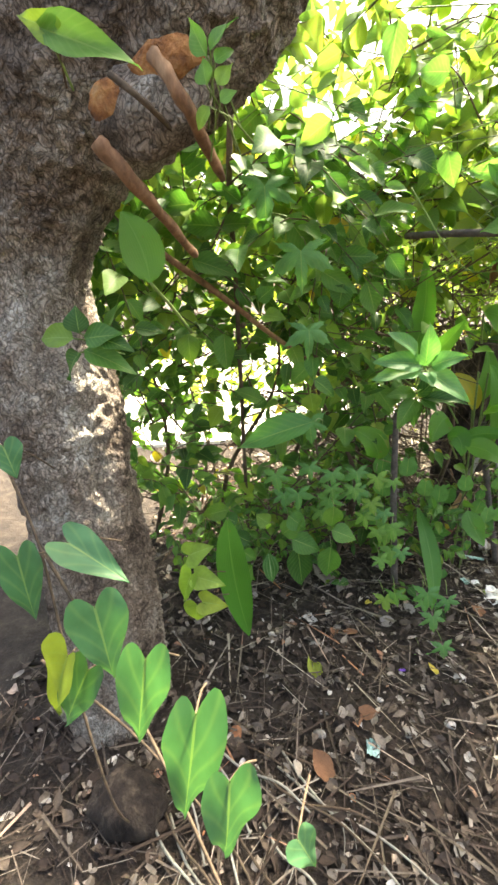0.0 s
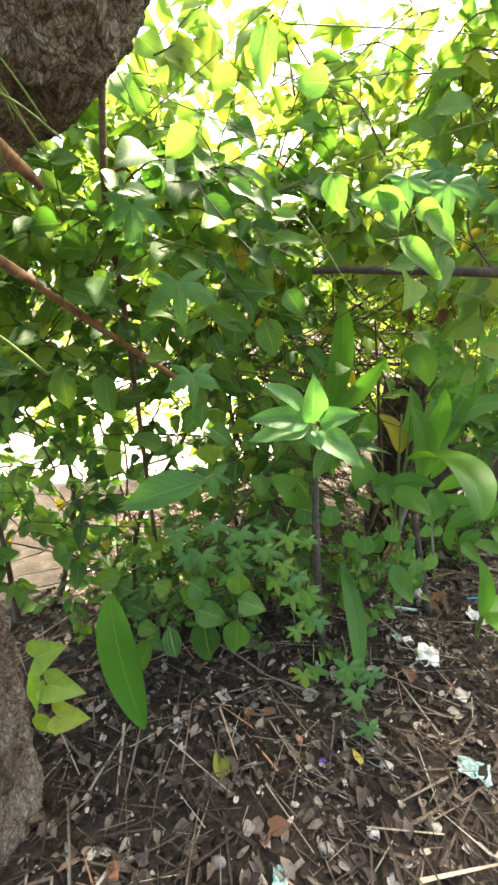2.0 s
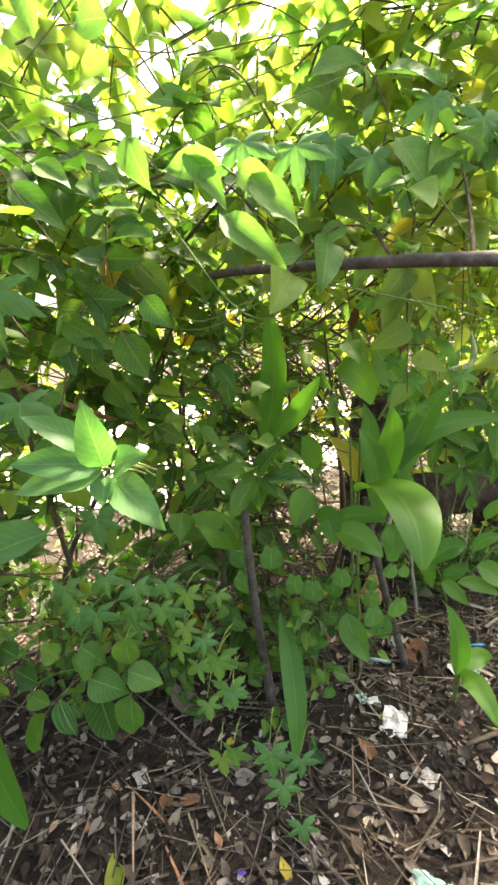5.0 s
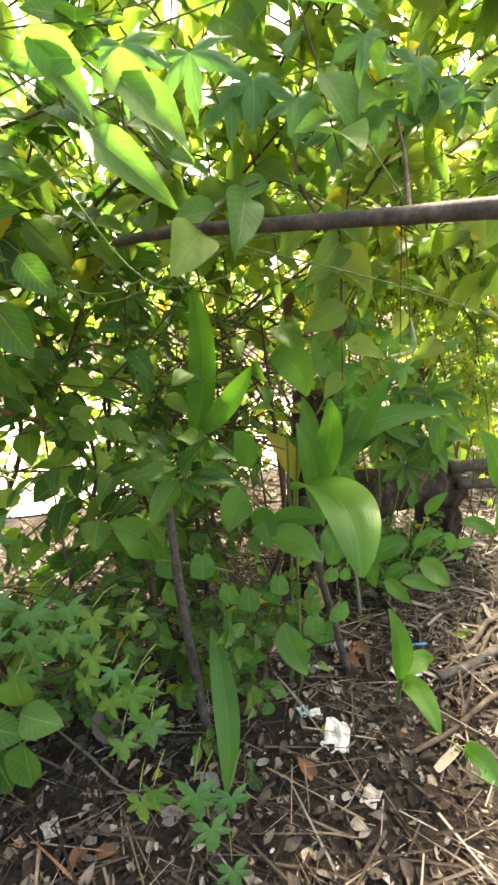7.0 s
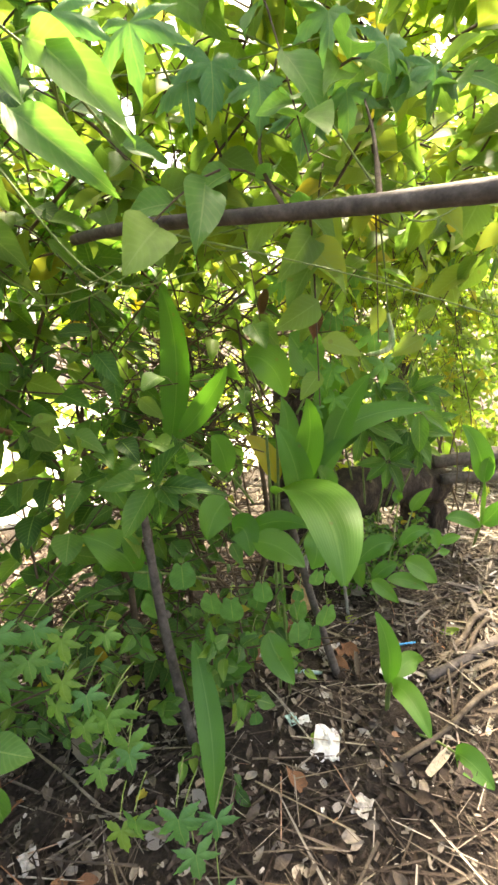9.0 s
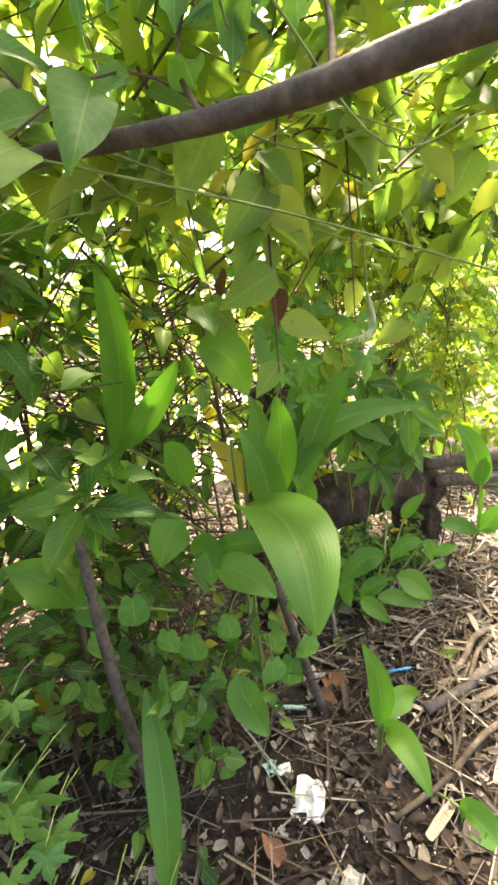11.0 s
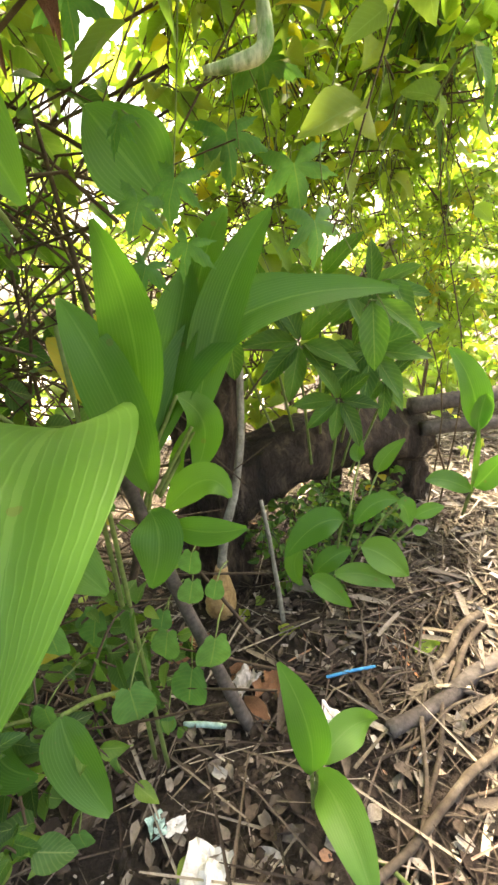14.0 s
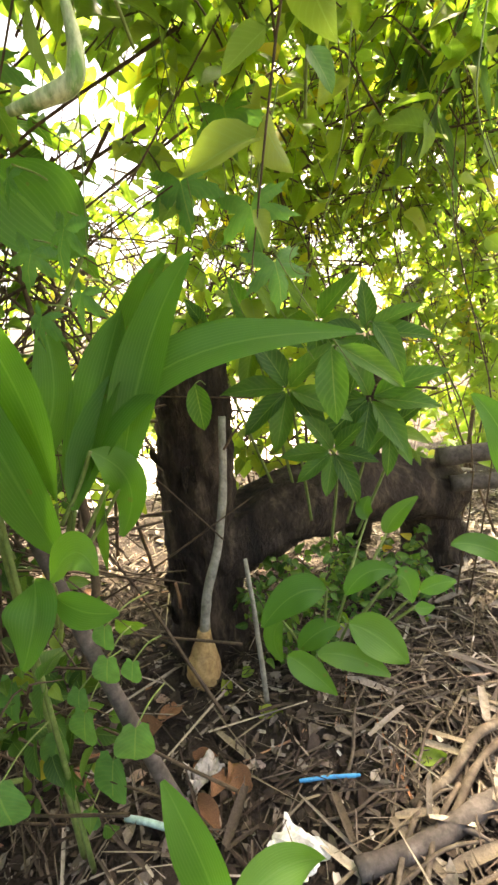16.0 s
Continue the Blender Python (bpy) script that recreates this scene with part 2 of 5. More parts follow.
def width_ovate(s):
    return (math.sin(math.pi * s ** 0.72)) ** 0.85 * (1 - 0.25 * s)


def width_heart(s):
    return (0.8 + 0.2 * math.sin(s / 0.2 * 1.5708) if s < 0.2 else 1.0 - ((s - 0.2) / 0.8) ** 1.12) if s < 1 else 0.0


def width_long(s):
    return math.sin(math.pi * s ** 0.85) ** 0.7


def width_round(s):
    return math.sqrt(max(0.0, 1 - (2 * s - 1) ** 2))


def leaf_shape(width, rows=8, cols=4, lobe=0.0, fold=0.22, droop=0.25, curl=0.0, seed=0):
    """Unit leaf along +y, 1 wide and 1 long, folded at its rib and drooping to its tip."""
    r = random.Random(seed)
    verts, uvs, faces = [], [], []
    ph = r.uniform(0, 6.28)
    for i in range(rows + 1):
        s = i / rows
        w = max(0.0, width(min(max(s, 0.0), 1.0))) * 0.5
        if i == 0:
            w = max(w, 0.30 if lobe else 0.02)
        for j in range(cols + 1):
            u = j / cols * 2 - 1
            y = s - lobe * math.sin(min(abs(u), 1.0) * 2.4) * (1 - s) ** 2.5
            z = fold * abs(u) * w - droop * s * s + curl * u * math.sin(3 * s + ph) * 0.3 + 0.03 * math.sin(9 * s + ph + 2 * u) * abs(u)
            verts.append((u * w, y, z))
            uvs.append((j / cols, s))
    n = cols + 1
    for i in range(rows):
        for j in range(cols):
            a = i * n + j
            faces.append((a, a + 1, a + n + 1, a + n))
    return verts, faces, uvs


def lobed_shape(seed=0, droop=0.2, lobes=5, steps_per=10):
    """Unit leaf with deep pointed lobes and toothed edges that fan out from its base."""
    r = random.Random(seed)
    verts, uvs, faces = [(0, 0.28, 0.03)], [(0.5, 0.1)], []
    steps = lobes * steps_per
    for i in range(steps + 1):
        a = -2.6 + 5.2 * i / steps
        k = abs((i / steps_per) % 1 - 0.5) * 2
        tooth = (0.09 if steps_per > 6 else 0.07) * (i % 2) * (1 - 0.5 * k)
        reach = (0.27 + 0.45 * (1 - k) ** 1.05) * (1 - 0.15 * abs(a)) + tooth + r.uniform(-0.02, 0.02)
        bend = a + 0.10 * math.sin(a * 3 + seed)
        x, y = math.sin(bend) * reach, 0.28 + math.cos(bend) * reach
        verts.append((x * 0.5, 0.28 + (y - 0.28) * 0.5, 0.02 - droop * 0.2 * reach + 0.03 * (1 - k)))
        verts.append((x, y, -droop * reach * reach * 1.3 - 0.05 * (1 - k) ** 3))
        uvs += [(0.5 + x * 1.2, y * 0.5 + 0.2), (0.5 + x * 2.4, y)]
    for i in range(steps):
        a = 1 + 2 * i
        faces.append((0, a + 2, a))
        faces.append((a, a + 2, a + 3, a + 1))
    return verts, faces, uvs


def variants(name, mat, make, count=4):
    out = []
    for k in range(count):
        v, f, u = make(k)
        out.append(mesh_of(name, v, f, u, mat))
    return out


LEAVES = {
    "ovate": variants("leaf", M_LEAF, lambda k: leaf_shape(width_ovate, fold=0.25, droop=0.1 + 0.07 * k, curl=0.2, seed=k)),
    "ovate_light": variants("leaf", M_LIGHT, lambda k: leaf_shape(width_ovate, fold=0.25, droop=0.1 + 0.08 * k, curl=0.25, seed=k)),
    "ovate_grey": variants("leaf", M_GREY, lambda k: leaf_shape(width_ovate, fold=0.2, droop=0.1 + 0.06 * k, seed=k)),
    "heart": variants("leaf", M_HEART, lambda k: leaf_shape(width_heart, rows=14, cols=10, lobe=0.2, fold=0.15, droop=0.03 + 0.03 * k, seed=k)),
    "curtain_lobed": variants("leaf", M_CURTAIN_LEAF, lambda k: lobed_shape(k, 0.15 + 0.06 * k)),
    "curtain_ovate": variants("leaf", M_CURTAIN_LEAF, lambda k: leaf_shape(width_ovate, fold=0.25, droop=0.1 + 0.08 * k, curl=0.25, seed=k)),
    "heart_yellow": variants("leaf", M_YELLOW, lambda k: leaf_shape(width_heart, rows=14, cols=10, lobe=0.2, fold=0.2, droop=0.15 + 0.06 * k, seed=k)),
    # Round leaves use the lighter grey-green to imitate a sky-lit sheen.
    "round": variants("leaf", M_GREY, lambda k: leaf_shape(width_round, lobe=0.18, fold=0.12, droop=0.06 + 0.05 * k, seed=k)),
    "white_vein": variants("leaf", M_WHITE_VEIN, lambda k: leaf_shape(width_ovate, fold=0.2, seed=k)),
    "leaflet": variants("leaflet", M_LEAF, lambda k: leaf_shape(width_long, fold=0.2, droop=0.1 + 0.08 * k, seed=k)),
    "leaflet_light": variants("leaflet", M_LIGHT, lambda k: leaf_shape(width_long, fold=0.2, droop=0.1 + 0.08 * k, seed=k)),
    "lobed": variants("leaf", M_GREY, lambda k: lobed_shape(k, 0.15 + 0.06 * k)),
    "lobed_yellow": variants("leaf", M_LIGHT, lambda k: lobed_shape(k, 0.15 + 0.06 * k)),
}


def leaf_pose(base, tip, width, face, rise=None):
    base, tip = Vector(base), Vector(tip)
    y = tip - base
    length = max(y.length, 0.01)
    y = y / length
    x = y.cross(Vector(face))
    if x.length < 0.05:
        x = y.cross(Vector((0.3, -0.5, 1)))
    x.normalize()
    z = x.cross(y)
    m = Matrix((x, y, z)).transposed().to_4x4()
    return Matrix.Translation(base) @ m @ Matrix.Diagonal((width, length, rise or length, 1))


def leaf_at(plant, kind, base, tip, width, face=None):
    """One leaf from its base to its tip, on a thin stalk that runs into the plant."""
    if face is None:
        face = (rng.uniform(-0.35, 0.35), -0.85, rng.uniform(0.45, 0.9) if base[2] < 1.45 else rng.uniform(-0.1, 0.35))
    mesh = rng.choice(LEAVES[kind])
    ob = part(mesh.name.split(".")[0], mesh, plant, m=leaf_pose(base, tip, width, face))
    b, t = Vector(base), Vector(tip)
    back = b + (t - b).normalized() * (0.05 if kind.startswith("heart") else -0.03) + Vector((rng.uniform(-0.03, 0.03), rng.uniform(0.09, 0.14), -0.04))
    stalk = stick("leaf_stalk", plant, [b, b.lerp(back, 0.5) + Vector((0, 0, 0.01)), back], 0.0016, 0.002, M_TWIG if kind.startswith("heart") else M_STEM, 5)
    stalk.parent = ob
    stalk.matrix_parent_inverse = ob.matrix_basis.inverted()
    return ob


def tube(points, radii, sides=8, wobble=0.0, seed=0, cap=True):
    """Verts and faces of a bent, tapering round body."""
    r = random.Random(seed)
    pts = [Vector(p) for p in points]
    verts, faces = [], []
    side = Vector((1, 0, 0))
    for i, p in enumerate(pts):
        d = (pts[min(i + 1, len(pts) - 1)] - pts[max(i - 1, 0)]).normalized()
        side = (side - d * side.dot(d))
        if side.length < 0.05:
            side = d.orthogonal()
        side.normalize()
        other = d.cross(side)
        for k in range(sides):
            a = 6.2832 * k / sides
            rad = radii[i] * (1 + r.uniform(-wobble, wobble))
            verts.append(p + (side * math.cos(a) + other * math.sin(a)) * rad)
    for i in range(len(pts) - 1):
        for k in range(sides):
            a, b = i * sides + k, i * sides + (k + 1) % sides
            faces.append((a, b, b + sides, a + sides))
    if cap:
        faces.append(tuple(range(sides - 1, -1, -1)))
        faces.append(tuple(range(len(verts) - sides, len(verts))))
    return verts, faces


def smooth_line(points, steps=6):
    """Points along a smooth curve through the given ones."""
    p = [Vector(q) for q in points]
    p = [p[0] * 2 - p[1]] + p + [p[-1] * 2 - p[-2]]
    out = []
    for i in range(1, len(p) - 2):
        for k in range(steps):
            t = k / steps
            a, b, c, d = p[i - 1], p[i], p[i + 1], p[i + 2]
            out.append(0.5 * (2 * b + (c - a) * t + (2 * a - 5 * b + 4 * c - d) * t * t + (3 * b - a - 3 * c + d) * t ** 3))
    out.append(p[-2])
    return out


def stick(name, parent, points, r0, r1, mat, sides=8, wobble=0.08, seed=1, label=""):
    line = smooth_line(points)
    n = len(line) - 1
    v, f = tube(line, [r0 + (r1 - r0) * i / n for i in range(n + 1)], sides, wobble, seed)
    return part(name, mesh_of(name, v, f, mat=mat), parent, label)


def blade(plant, p0, p1, p2, width, tone="green"):
    """A long ribbed blade that arches from p0 over p1 to p2."""
    a, m, c = Vector(p0), Vector(p1), Vector(p2)
    b = m * 2 - (a + c) / 2
    rows, cols = 14, 6
    verts, uvs, faces = [], [], []
    face = Vector((rng.uniform(-0.3, 0.3), -0.85, 0.55))
    ph = rng.uniform(0, 6)
    for i in range(rows + 1):
        s = i / rows
        p = a * (1 - s) ** 2 + b * 2 * s * (1 - s) + c * s * s
        d = ((b - a) * (1 - s) + (c - b) * s).normalized()
        x = d.cross(face).normalized()
        z = x.cross(d)
        w = max(0.004, width * 0.5 * max(0.06, width_long(s)) * (1 if s < 1 else 0))
        for j in range(cols + 1):
            u = j / cols * 2 - 1
            verts.append(p + x * (u * w) + z * (abs(u) * w * 0.28 + 0.05 * width * math.sin(7 * s + ph + u * 1.5) * abs(u)))
            uvs.append((j / cols, s))
    n = cols + 1
    for i in range(rows):
        for j in range(cols):
            q = i * n + j
            faces.append((q, q + 1, q + n + 1, q + n))
    part("blade", mesh_of("blade", verts, faces, uvs, M_GOLD if tone == "yellow" else M_BLADE), plant, "yellowed blade with a green edge" if tone == "yellow" else "")
    BLADES.setdefault(plant, []).append(a)


BLADES = {}


def fan(plant, hub, reach):
    """Seven leaflets round one hub, on a stalk."""
    hub = Vector(hub)
    for k in range(7):
        a = 6.283 * k / 7 + rng.uniform(-0.2, 0.2)
        d = Vector((math.cos(a), -0.35 + rng.uniform(-0.1, 0.1), math.sin(a) * 0.85 - 0.2)).normalized()
        L = reach * rng.uniform(0.95, 1.25)
        part("leaflet", rng.choice(LEAVES["leaflet"]), plant, m=leaf_pose(hub + d * 0.012, hub + d * L, L * 0.36, (0.1, -0.8, 0.6)))
    stick("leaf_stalk", plant, [hub, hub + Vector((0.01, 0.08, -0.12)), plant.location.lerp(hub, 0.5)], 0.004, 0.006, M_STEM, 5)


def scatter(shapes, poses):
    """One array mesh of many small leaves; returns verts, faces and uvs."""
    V, Fc, U = [], [], []
    base = 0
    arrays = [(np.array(v, dtype=float), f, np.array(u)) for v, f, u in shapes]
    for i, m in enumerate(poses):
        v, f, u = arrays[i % len(arrays)]
        a = np.array(m)
        V.append(v @ a[:3, :3].T + a[:3, 3])
        U.append(u)
        Fc += [tuple(q + base for q in face) for face in f]
        base += len(v)
    return np.concatenate(V), Fc, np.concatenate(U)


SMALL_OVATE = [leaf_shape(width_ovate, 7, 2, fold=0.3, droop=0.1 + 0.08 * k, seed=k) for k in range(4)]
SMALL_LONG = [leaf_shape(width_long, 5, 2, fold=0.3, droop=0.15 + 0.2 * k, seed=k) for k in range(4)]
SMALL_LOBED = [lobed_shape(k, 0.2, 5, 6) for k in range(3)]


def shrub(name, at, label, sprays, region, leaf_size, shapes, mat, single_kind, near, seed, twig_len=(0.25, 0.55), per=(6, 12), tangle=0, keep=None, droop=0.35, stems=5, stem_r=0.016, stem_x=None):
    """A shrub of leafy sprays inside a region ((x0, x1), (y0, y1), (z0, z1)); the nearest leaves are parts of their own."""
    r = random.Random(seed)
    plant = thing(name, at, label, "shrub")
    poses, tv, tf = [], [], []
    (x0, x1), (y0, y1), (z0, z1) = region

    def add_twig(line, ra, rb, sides=4):
        n = len(line) - 1
        v, f = tube(line, [ra + (rb - ra) * i / n for i in range(n + 1)], sides, 0.1, r.random(), cap=False)
        base = len(tv)
        tv.extend(v)
        tf.extend(tuple(q + base for q in face) for face in f)

    for _ in range(sprays):
        p = Vector((r.uniform(x0, x1), y0 + (y1 - y0) * r.random() ** 1.2, r.uniform(z0, z1)))
        if keep and not keep(p, r):
            continue
        d = Vector((r.uniform(-1, 1), r.uniform(-0.5, 0.5), r.uniform(-0.4, 0.9))).normalized()
        L = r.uniform(*twig_len)
        q = p + d * L * 0.5 + Vector((0, 0, 0.02))
        e = p + d * L + Vector((0, 0, -droop * L))
        line = smooth_line([p, q, e], 4)
        add_twig(line, 0.0035, 0.0012)
        n = r.randint(*per)
        for k in range(n):
            s = (k + 0.6) / n
            b = line[min(int(s * (len(line) - 1)), len(line) - 1)] + Vector((r.uniform(-1, 1), r.uniform(-1, 1), r.uniform(-1, 1))) * 0.012
            side = d.cross(Vector((0, 0, 1))).normalized() * (1 if k % 2 else -1)
            dirn = (d * 0.5 + side * r.uniform(0.3, 1.0) + Vector((r.uniform(-0.4, 0.4), r.uniform(-0.6, 0.2), r.uniform(-0.9, 0.15)))).normalized()
            size = leaf_size * r.uniform(0.55, 1.25)
            face = (r.uniform(-0.5, 0.5), r.uniform(-1.0, -0.15), r.uniform(0.1, 0.85))
            poses.append(leaf_pose(b, b + dirn * size, size * r.uniform(0.55, 0.75), face))
    for _ in range(tangle):
        p = Vector((r.uniform(x0, x1), r.uniform((y0 + y1) / 2, y1), r.uniform(z0, z1 * 0.85)))
        d = Vector((r.uniform(-1, 1), r.uniform(-0.3, 0.3), r.uniform(-0.5, 0.7))).normalized() * r.uniform(0.2, 0.6)
        add_twig(smooth_line([p - d, p + Vector((r.uniform(-.08, .08), r.uniform(-.05, .05), r.uniform(-.08, .08))), p + d], 4), r.uniform(0.002, 0.007), 0.002)
    for k in range(stems):
        sx0, sx1 = stem_x or (x0, x1)
        b = Vector((sx0 + (sx1 - sx0) * (k + r.random()) / stems, y0 + (y1 - y0) * r.uniform(0.5, 0.9), -0.03))
        t = b + Vector((r.uniform(-0.3, 0.3), r.uniform(-0.1, 0.2), z1 * r.uniform(0.7, 0.95)))
        line = smooth_line([b, b.lerp(t, 0.35) + Vector((r.uniform(-.2, .2), 0, 0)), b.lerp(t, 0.7) + Vector((r.uniform(-.2, .2), 0, 0)), t], 5)
        n = len(line) - 1
        v, f = tube(line, [stem_r * (1 - 0.7 * i / n) for i in range(n + 1)], 7, 0.1, k)
        part("stem", mesh_of("stem", v, f, mat=M_TWIG), plant)
    part("twig_mass", mesh_of("twig_mass", tv, tf, mat=M_TWIG), plant, kind="stuff")
    poses.sort(key=lambda m: m.translation.y)
    for m in poses[:near]:
        part("leaf", r.choice(LEAVES[single_kind]), plant, m=m)
    v, f, u = scatter(shapes, poses[near:])
    part("foliage", mesh_of("foliage", v, f, u, mat), plant, kind="stuff")
    return plant


# ---- ground ----


def ground_z(x, y):
    near = max(0.0, 1 - math.hypot(x - 1.2, y - 2) / 12)
    return near * (0.018 * noise.noise((x * 1.7, y * 1.7, 0.3)) + 0.008 * noise.noise((x * 7, y * 7, 2.0)))


def ground_axis(lo, hi, step, far):
    inner = [lo + step * i for i in range(int((hi - lo) / step) + 1)]
    left, right, d = [], [], step
    while not right or right[-1] < far:
        d *= 1.35
        right.append((right[-1] if right else inner[-1]) + d)
        left.append((left[-1] if left else inner[0]) - d)
    return left[::-1] + inner + right


gx, gy = ground_axis(-0.8, 3.6, 0.04, 400), ground_axis(0.2, 5.0, 0.04, 400)
gv = [(x, y, ground_z(x, y)) for y in gy for x in gx]
gn = len(gx)
gf = [(j * gn + i, j * gn + i + 1, (j + 1) * gn + i + 1, (j + 1) * gn + i) for j in range(len(gy) - 1) for i in range(gn - 1)]
ground = new("ground", mesh_of("ground", gv, gf, mat=M_SOIL))
tagged(ground, "dark crumbly soil of a garden floor", "ground", kind="structure")

pv, pf = tube([(-2.6, 9.2, -0.05), (-2.6, 9.2, 0.03)], [5.2, 5.18], 48)
M_CONCRETE = surface("pale_concrete", [(0.3, (0.48, 0.46, 0.42)), (0.7, (0.62, 0.6, 0.56))], scale=3.0, bump=0.2)
tagged(new("pavement", mesh_of("pavement", pv, pf, mat=M_CONCRETE, smooth=False)), "pale sunlit concrete yard beyond the hedge", "pavement", kind="structure")


def on_ground(x, y, up=0.0):
    return Vector((x, y, ground_z(x, y) + up))


def litter(name, label, count, area, size, shapes, mat, aspect, seed, dense=None, lift=0.012, tilt=0.5):
    r = random.Random(seed)
    poses = []
    (x0, x1), (y0, y1) = area
    while len(poses) < count:
        x, y = r.uniform(x0, x1), r.uniform(y0, y1)
        if dense and r.random() > dense(x, y):
            continue
        a = r.uniform(0, 6.283)
        L, k = size * (0.35 + 1.9 * r.random() ** 2.2), r.uniform(0.6, 1.3)
        b = on_ground(x, y, r.uniform(0.002, lift))
        d = Vector((math.cos(a), math.sin(a), r.uniform(-0.06, 0.16)))
        poses.append(leaf_pose(b, b + d * L, L * aspect * k, (r.uniform(-tilt, tilt), r.uniform(-tilt, tilt), 1), L * aspect * k * 1.3))
    v, f, u = scatter(shapes, poses)
    return tagged(new(name, mesh_of(name, v, f, u, mat)), label, "leaf litter", kind="stuff")


CURLED = [leaf_shape(width_ovate, 4, 2, fold=0.5, droop=0.35 * (-1) ** k, curl=0.6, seed=k) for k in range(5)]
SPLINTER = [leaf_shape(lambda s: 0.7 + 0.3 * math.sin(3 * s), 3, 2, fold=0.5, droop=0.08 * k - 0.1, seed=k) for k in range(4)]
WISP = [leaf_shape(lambda s: 1.0 - 0.6 * s, 5, 2, fold=0.6, droop=0.12 * k - 0.15, curl=0.3, seed=k) for k in range(4)]


def straw_side(x, y):
    return min(1.0, max(0.10, (x - 1.75) * 0.55 + (y - 2.5) * 0.42))


litter("leaf_litter", "brown and grey fallen leaves scattered on the soil", 11500, ((-0.6, 2.9), (0.7, 3.9)), 0.03, CURLED, M_LITTER, 0.6, 11, lift=0.02)
litter("far_leaf_litter", "dry fallen leaves thinly spread on the soil", 2500, ((-1.2, 4.2), (3.5, 5.6)), 0.05, CURLED, M_LITTER, 0.6, 17, lift=0.02)
litter("dry_stalks", "thin dark twigs and stalk bits strewn on the soil", 8000, ((-0.5, 3.2), (0.7, 4.2)), 0.13, WISP, M_LITTER, 0.035, 12, lift=0.025)
litter("straw_litter", "pale dry straw and bamboo leaves on the ground", 7500, ((0.2, 3.8), (1.0, 5.0)), 0.15, WISP, M_STRAW, 0.03, 13, straw_side, lift=0.04)
litter("pale_straw_leaves", "broad bleached dry leaf strips on the ground", 2600, ((1.4, 3.8), (2.0, 5.0)), 0.065, SPLINTER, M_STRAW, 0.16, 14, straw_side, lift=0.04)
def far_side(x, y):
    return min(1.0, max(0.0, (x - 2.05) * 1.2 + (y - 2.9) * 0.35))


litter("bleached_leaves", "bleached papery bamboo leaves strewn along the sunlit path", 2600, ((1.9, 3.9), (2.6, 5.0)), 0.075, SPLINTER, M_CHIP, 0.16, 18, far_side, lift=0.05)
litter("wood_chips", "pale chips and shell bits on dark soil", 1600, ((-0.1, 2.6), (0.8, 3.2)), 0.017, SPLINTER, M_CHIP, 0.6, 15, lift=0.02)
litter("soil_crumbs", "small dark clods and bark crumbs", 4500, ((-0.1, 2.9), (0.8, 3.6)), 0.018, CURLED, M_SOIL, 0.8, 16, lift=0.012)

# ---- tree ----
tree = thing("tree", (-0.08, 1.32, 0.0), "old tree with rough grey-brown bark and a pruning wound", "tree")
tv, tf = [], []
for pts, radii in (
    ([(-0.10, 1.36, -0.1), (-0.09, 1.36, 0.15), (-0.08, 1.36, 0.5), (-0.115, 1.37, 0.9), (-0.15, 1.38, 1.2), (-0.25, 1.40, 1.5), (-0.24, 1.42, 1.75), (-0.3, 1.45, 2.1), (-0.45, 1.5, 2.7), (-0.6, 1.55, 3.4)], (0.225, 0.20, 0.185, 0.18, 0.19, 0.215, 0.24, 0.22, 0.19, 0.15)),
    ([(-0.26, 1.41, 1.45), (-0.15, 1.40, 1.78), (0.02, 1.38, 1.97), (0.22, 1.36, 2.07), (0.40, 1.35, 2.16), (0.58, 1.36, 2.5), (0.72, 1.4, 3.3)], (0.17, 0.22, 0.24, 0.245, 0.235, 0.21, 0.16)),
):
    line = smooth_line(pts, 5)
    n = len(pts) - 1
    rr = []
    for i in range(len(line)):
        k = i / 5
        j = min(int(k), n - 1)
        rr.append(radii[j] + (radii[j + 1] - radii[j]) * (k - j))
    v, f = tube(line, rr, 24)
    base = len(tv)
    tv += v
    tf += [tuple(q + base for q in face) for face in f]
trunk = part("trunk", mesh_of("trunk", tv, tf, mat=M_BARK), tree)
mod = trunk.modifiers.new("union", "REMESH")
mod.mode, mod.voxel_size, mod.use_smooth_shade = "VOXEL", 0.013, True
mod = trunk.modifiers.new("soften", "SMOOTH")
mod.iterations, mod.factor = 10, 0.5
mod = trunk.modifiers.new("detail", "SUBSURF")
mod.subdivision_type, mod.levels, mod.render_levels = "SIMPLE", 1, 1
for size, strength in ((0.08, 0.045), (0.026, 0.032)):
    tex = bpy.data.textures.new("bark_relief", "CLOUDS")
    tex.noise_scale, tex.noise_depth = size, 3
    mod = trunk.modifiers.new("relief", "DISPLACE")
    mod.texture, mod.strength, mod.mid_level = tex, strength, 0.5


def lump(name, parent, at, size, mat, seed=0, label="", squash=(1, 1, 1), detail=3):
    bm = bmesh.new()
    bmesh.ops.create_icosphere(bm, subdivisions=detail, radius=1)
    for v in bm.verts:
        k = 1 + 0.35 * noise.noise(v.co * 1.6 + Vector((seed, 0, 0))) + 0.12 * noise.noise(v.co * 5 + Vector((0, seed, 0)))
        v.co = Vector((v.co.x * size * squash[0] * k, v.co.y * size * squash[1] * k, v.co.z * size * squash[2] * k)) + Vector(at)
    me = bpy.data.meshes.new(name)
    bm.to_mesh(me)
    bm.free()
    me.polygons.foreach_set("use_smooth", np.ones(len(me.polygons), dtype=bool))
    me.materials.append(mat)
    if parent is None:
        return new(name, me)
    return part(name, me, parent, label)


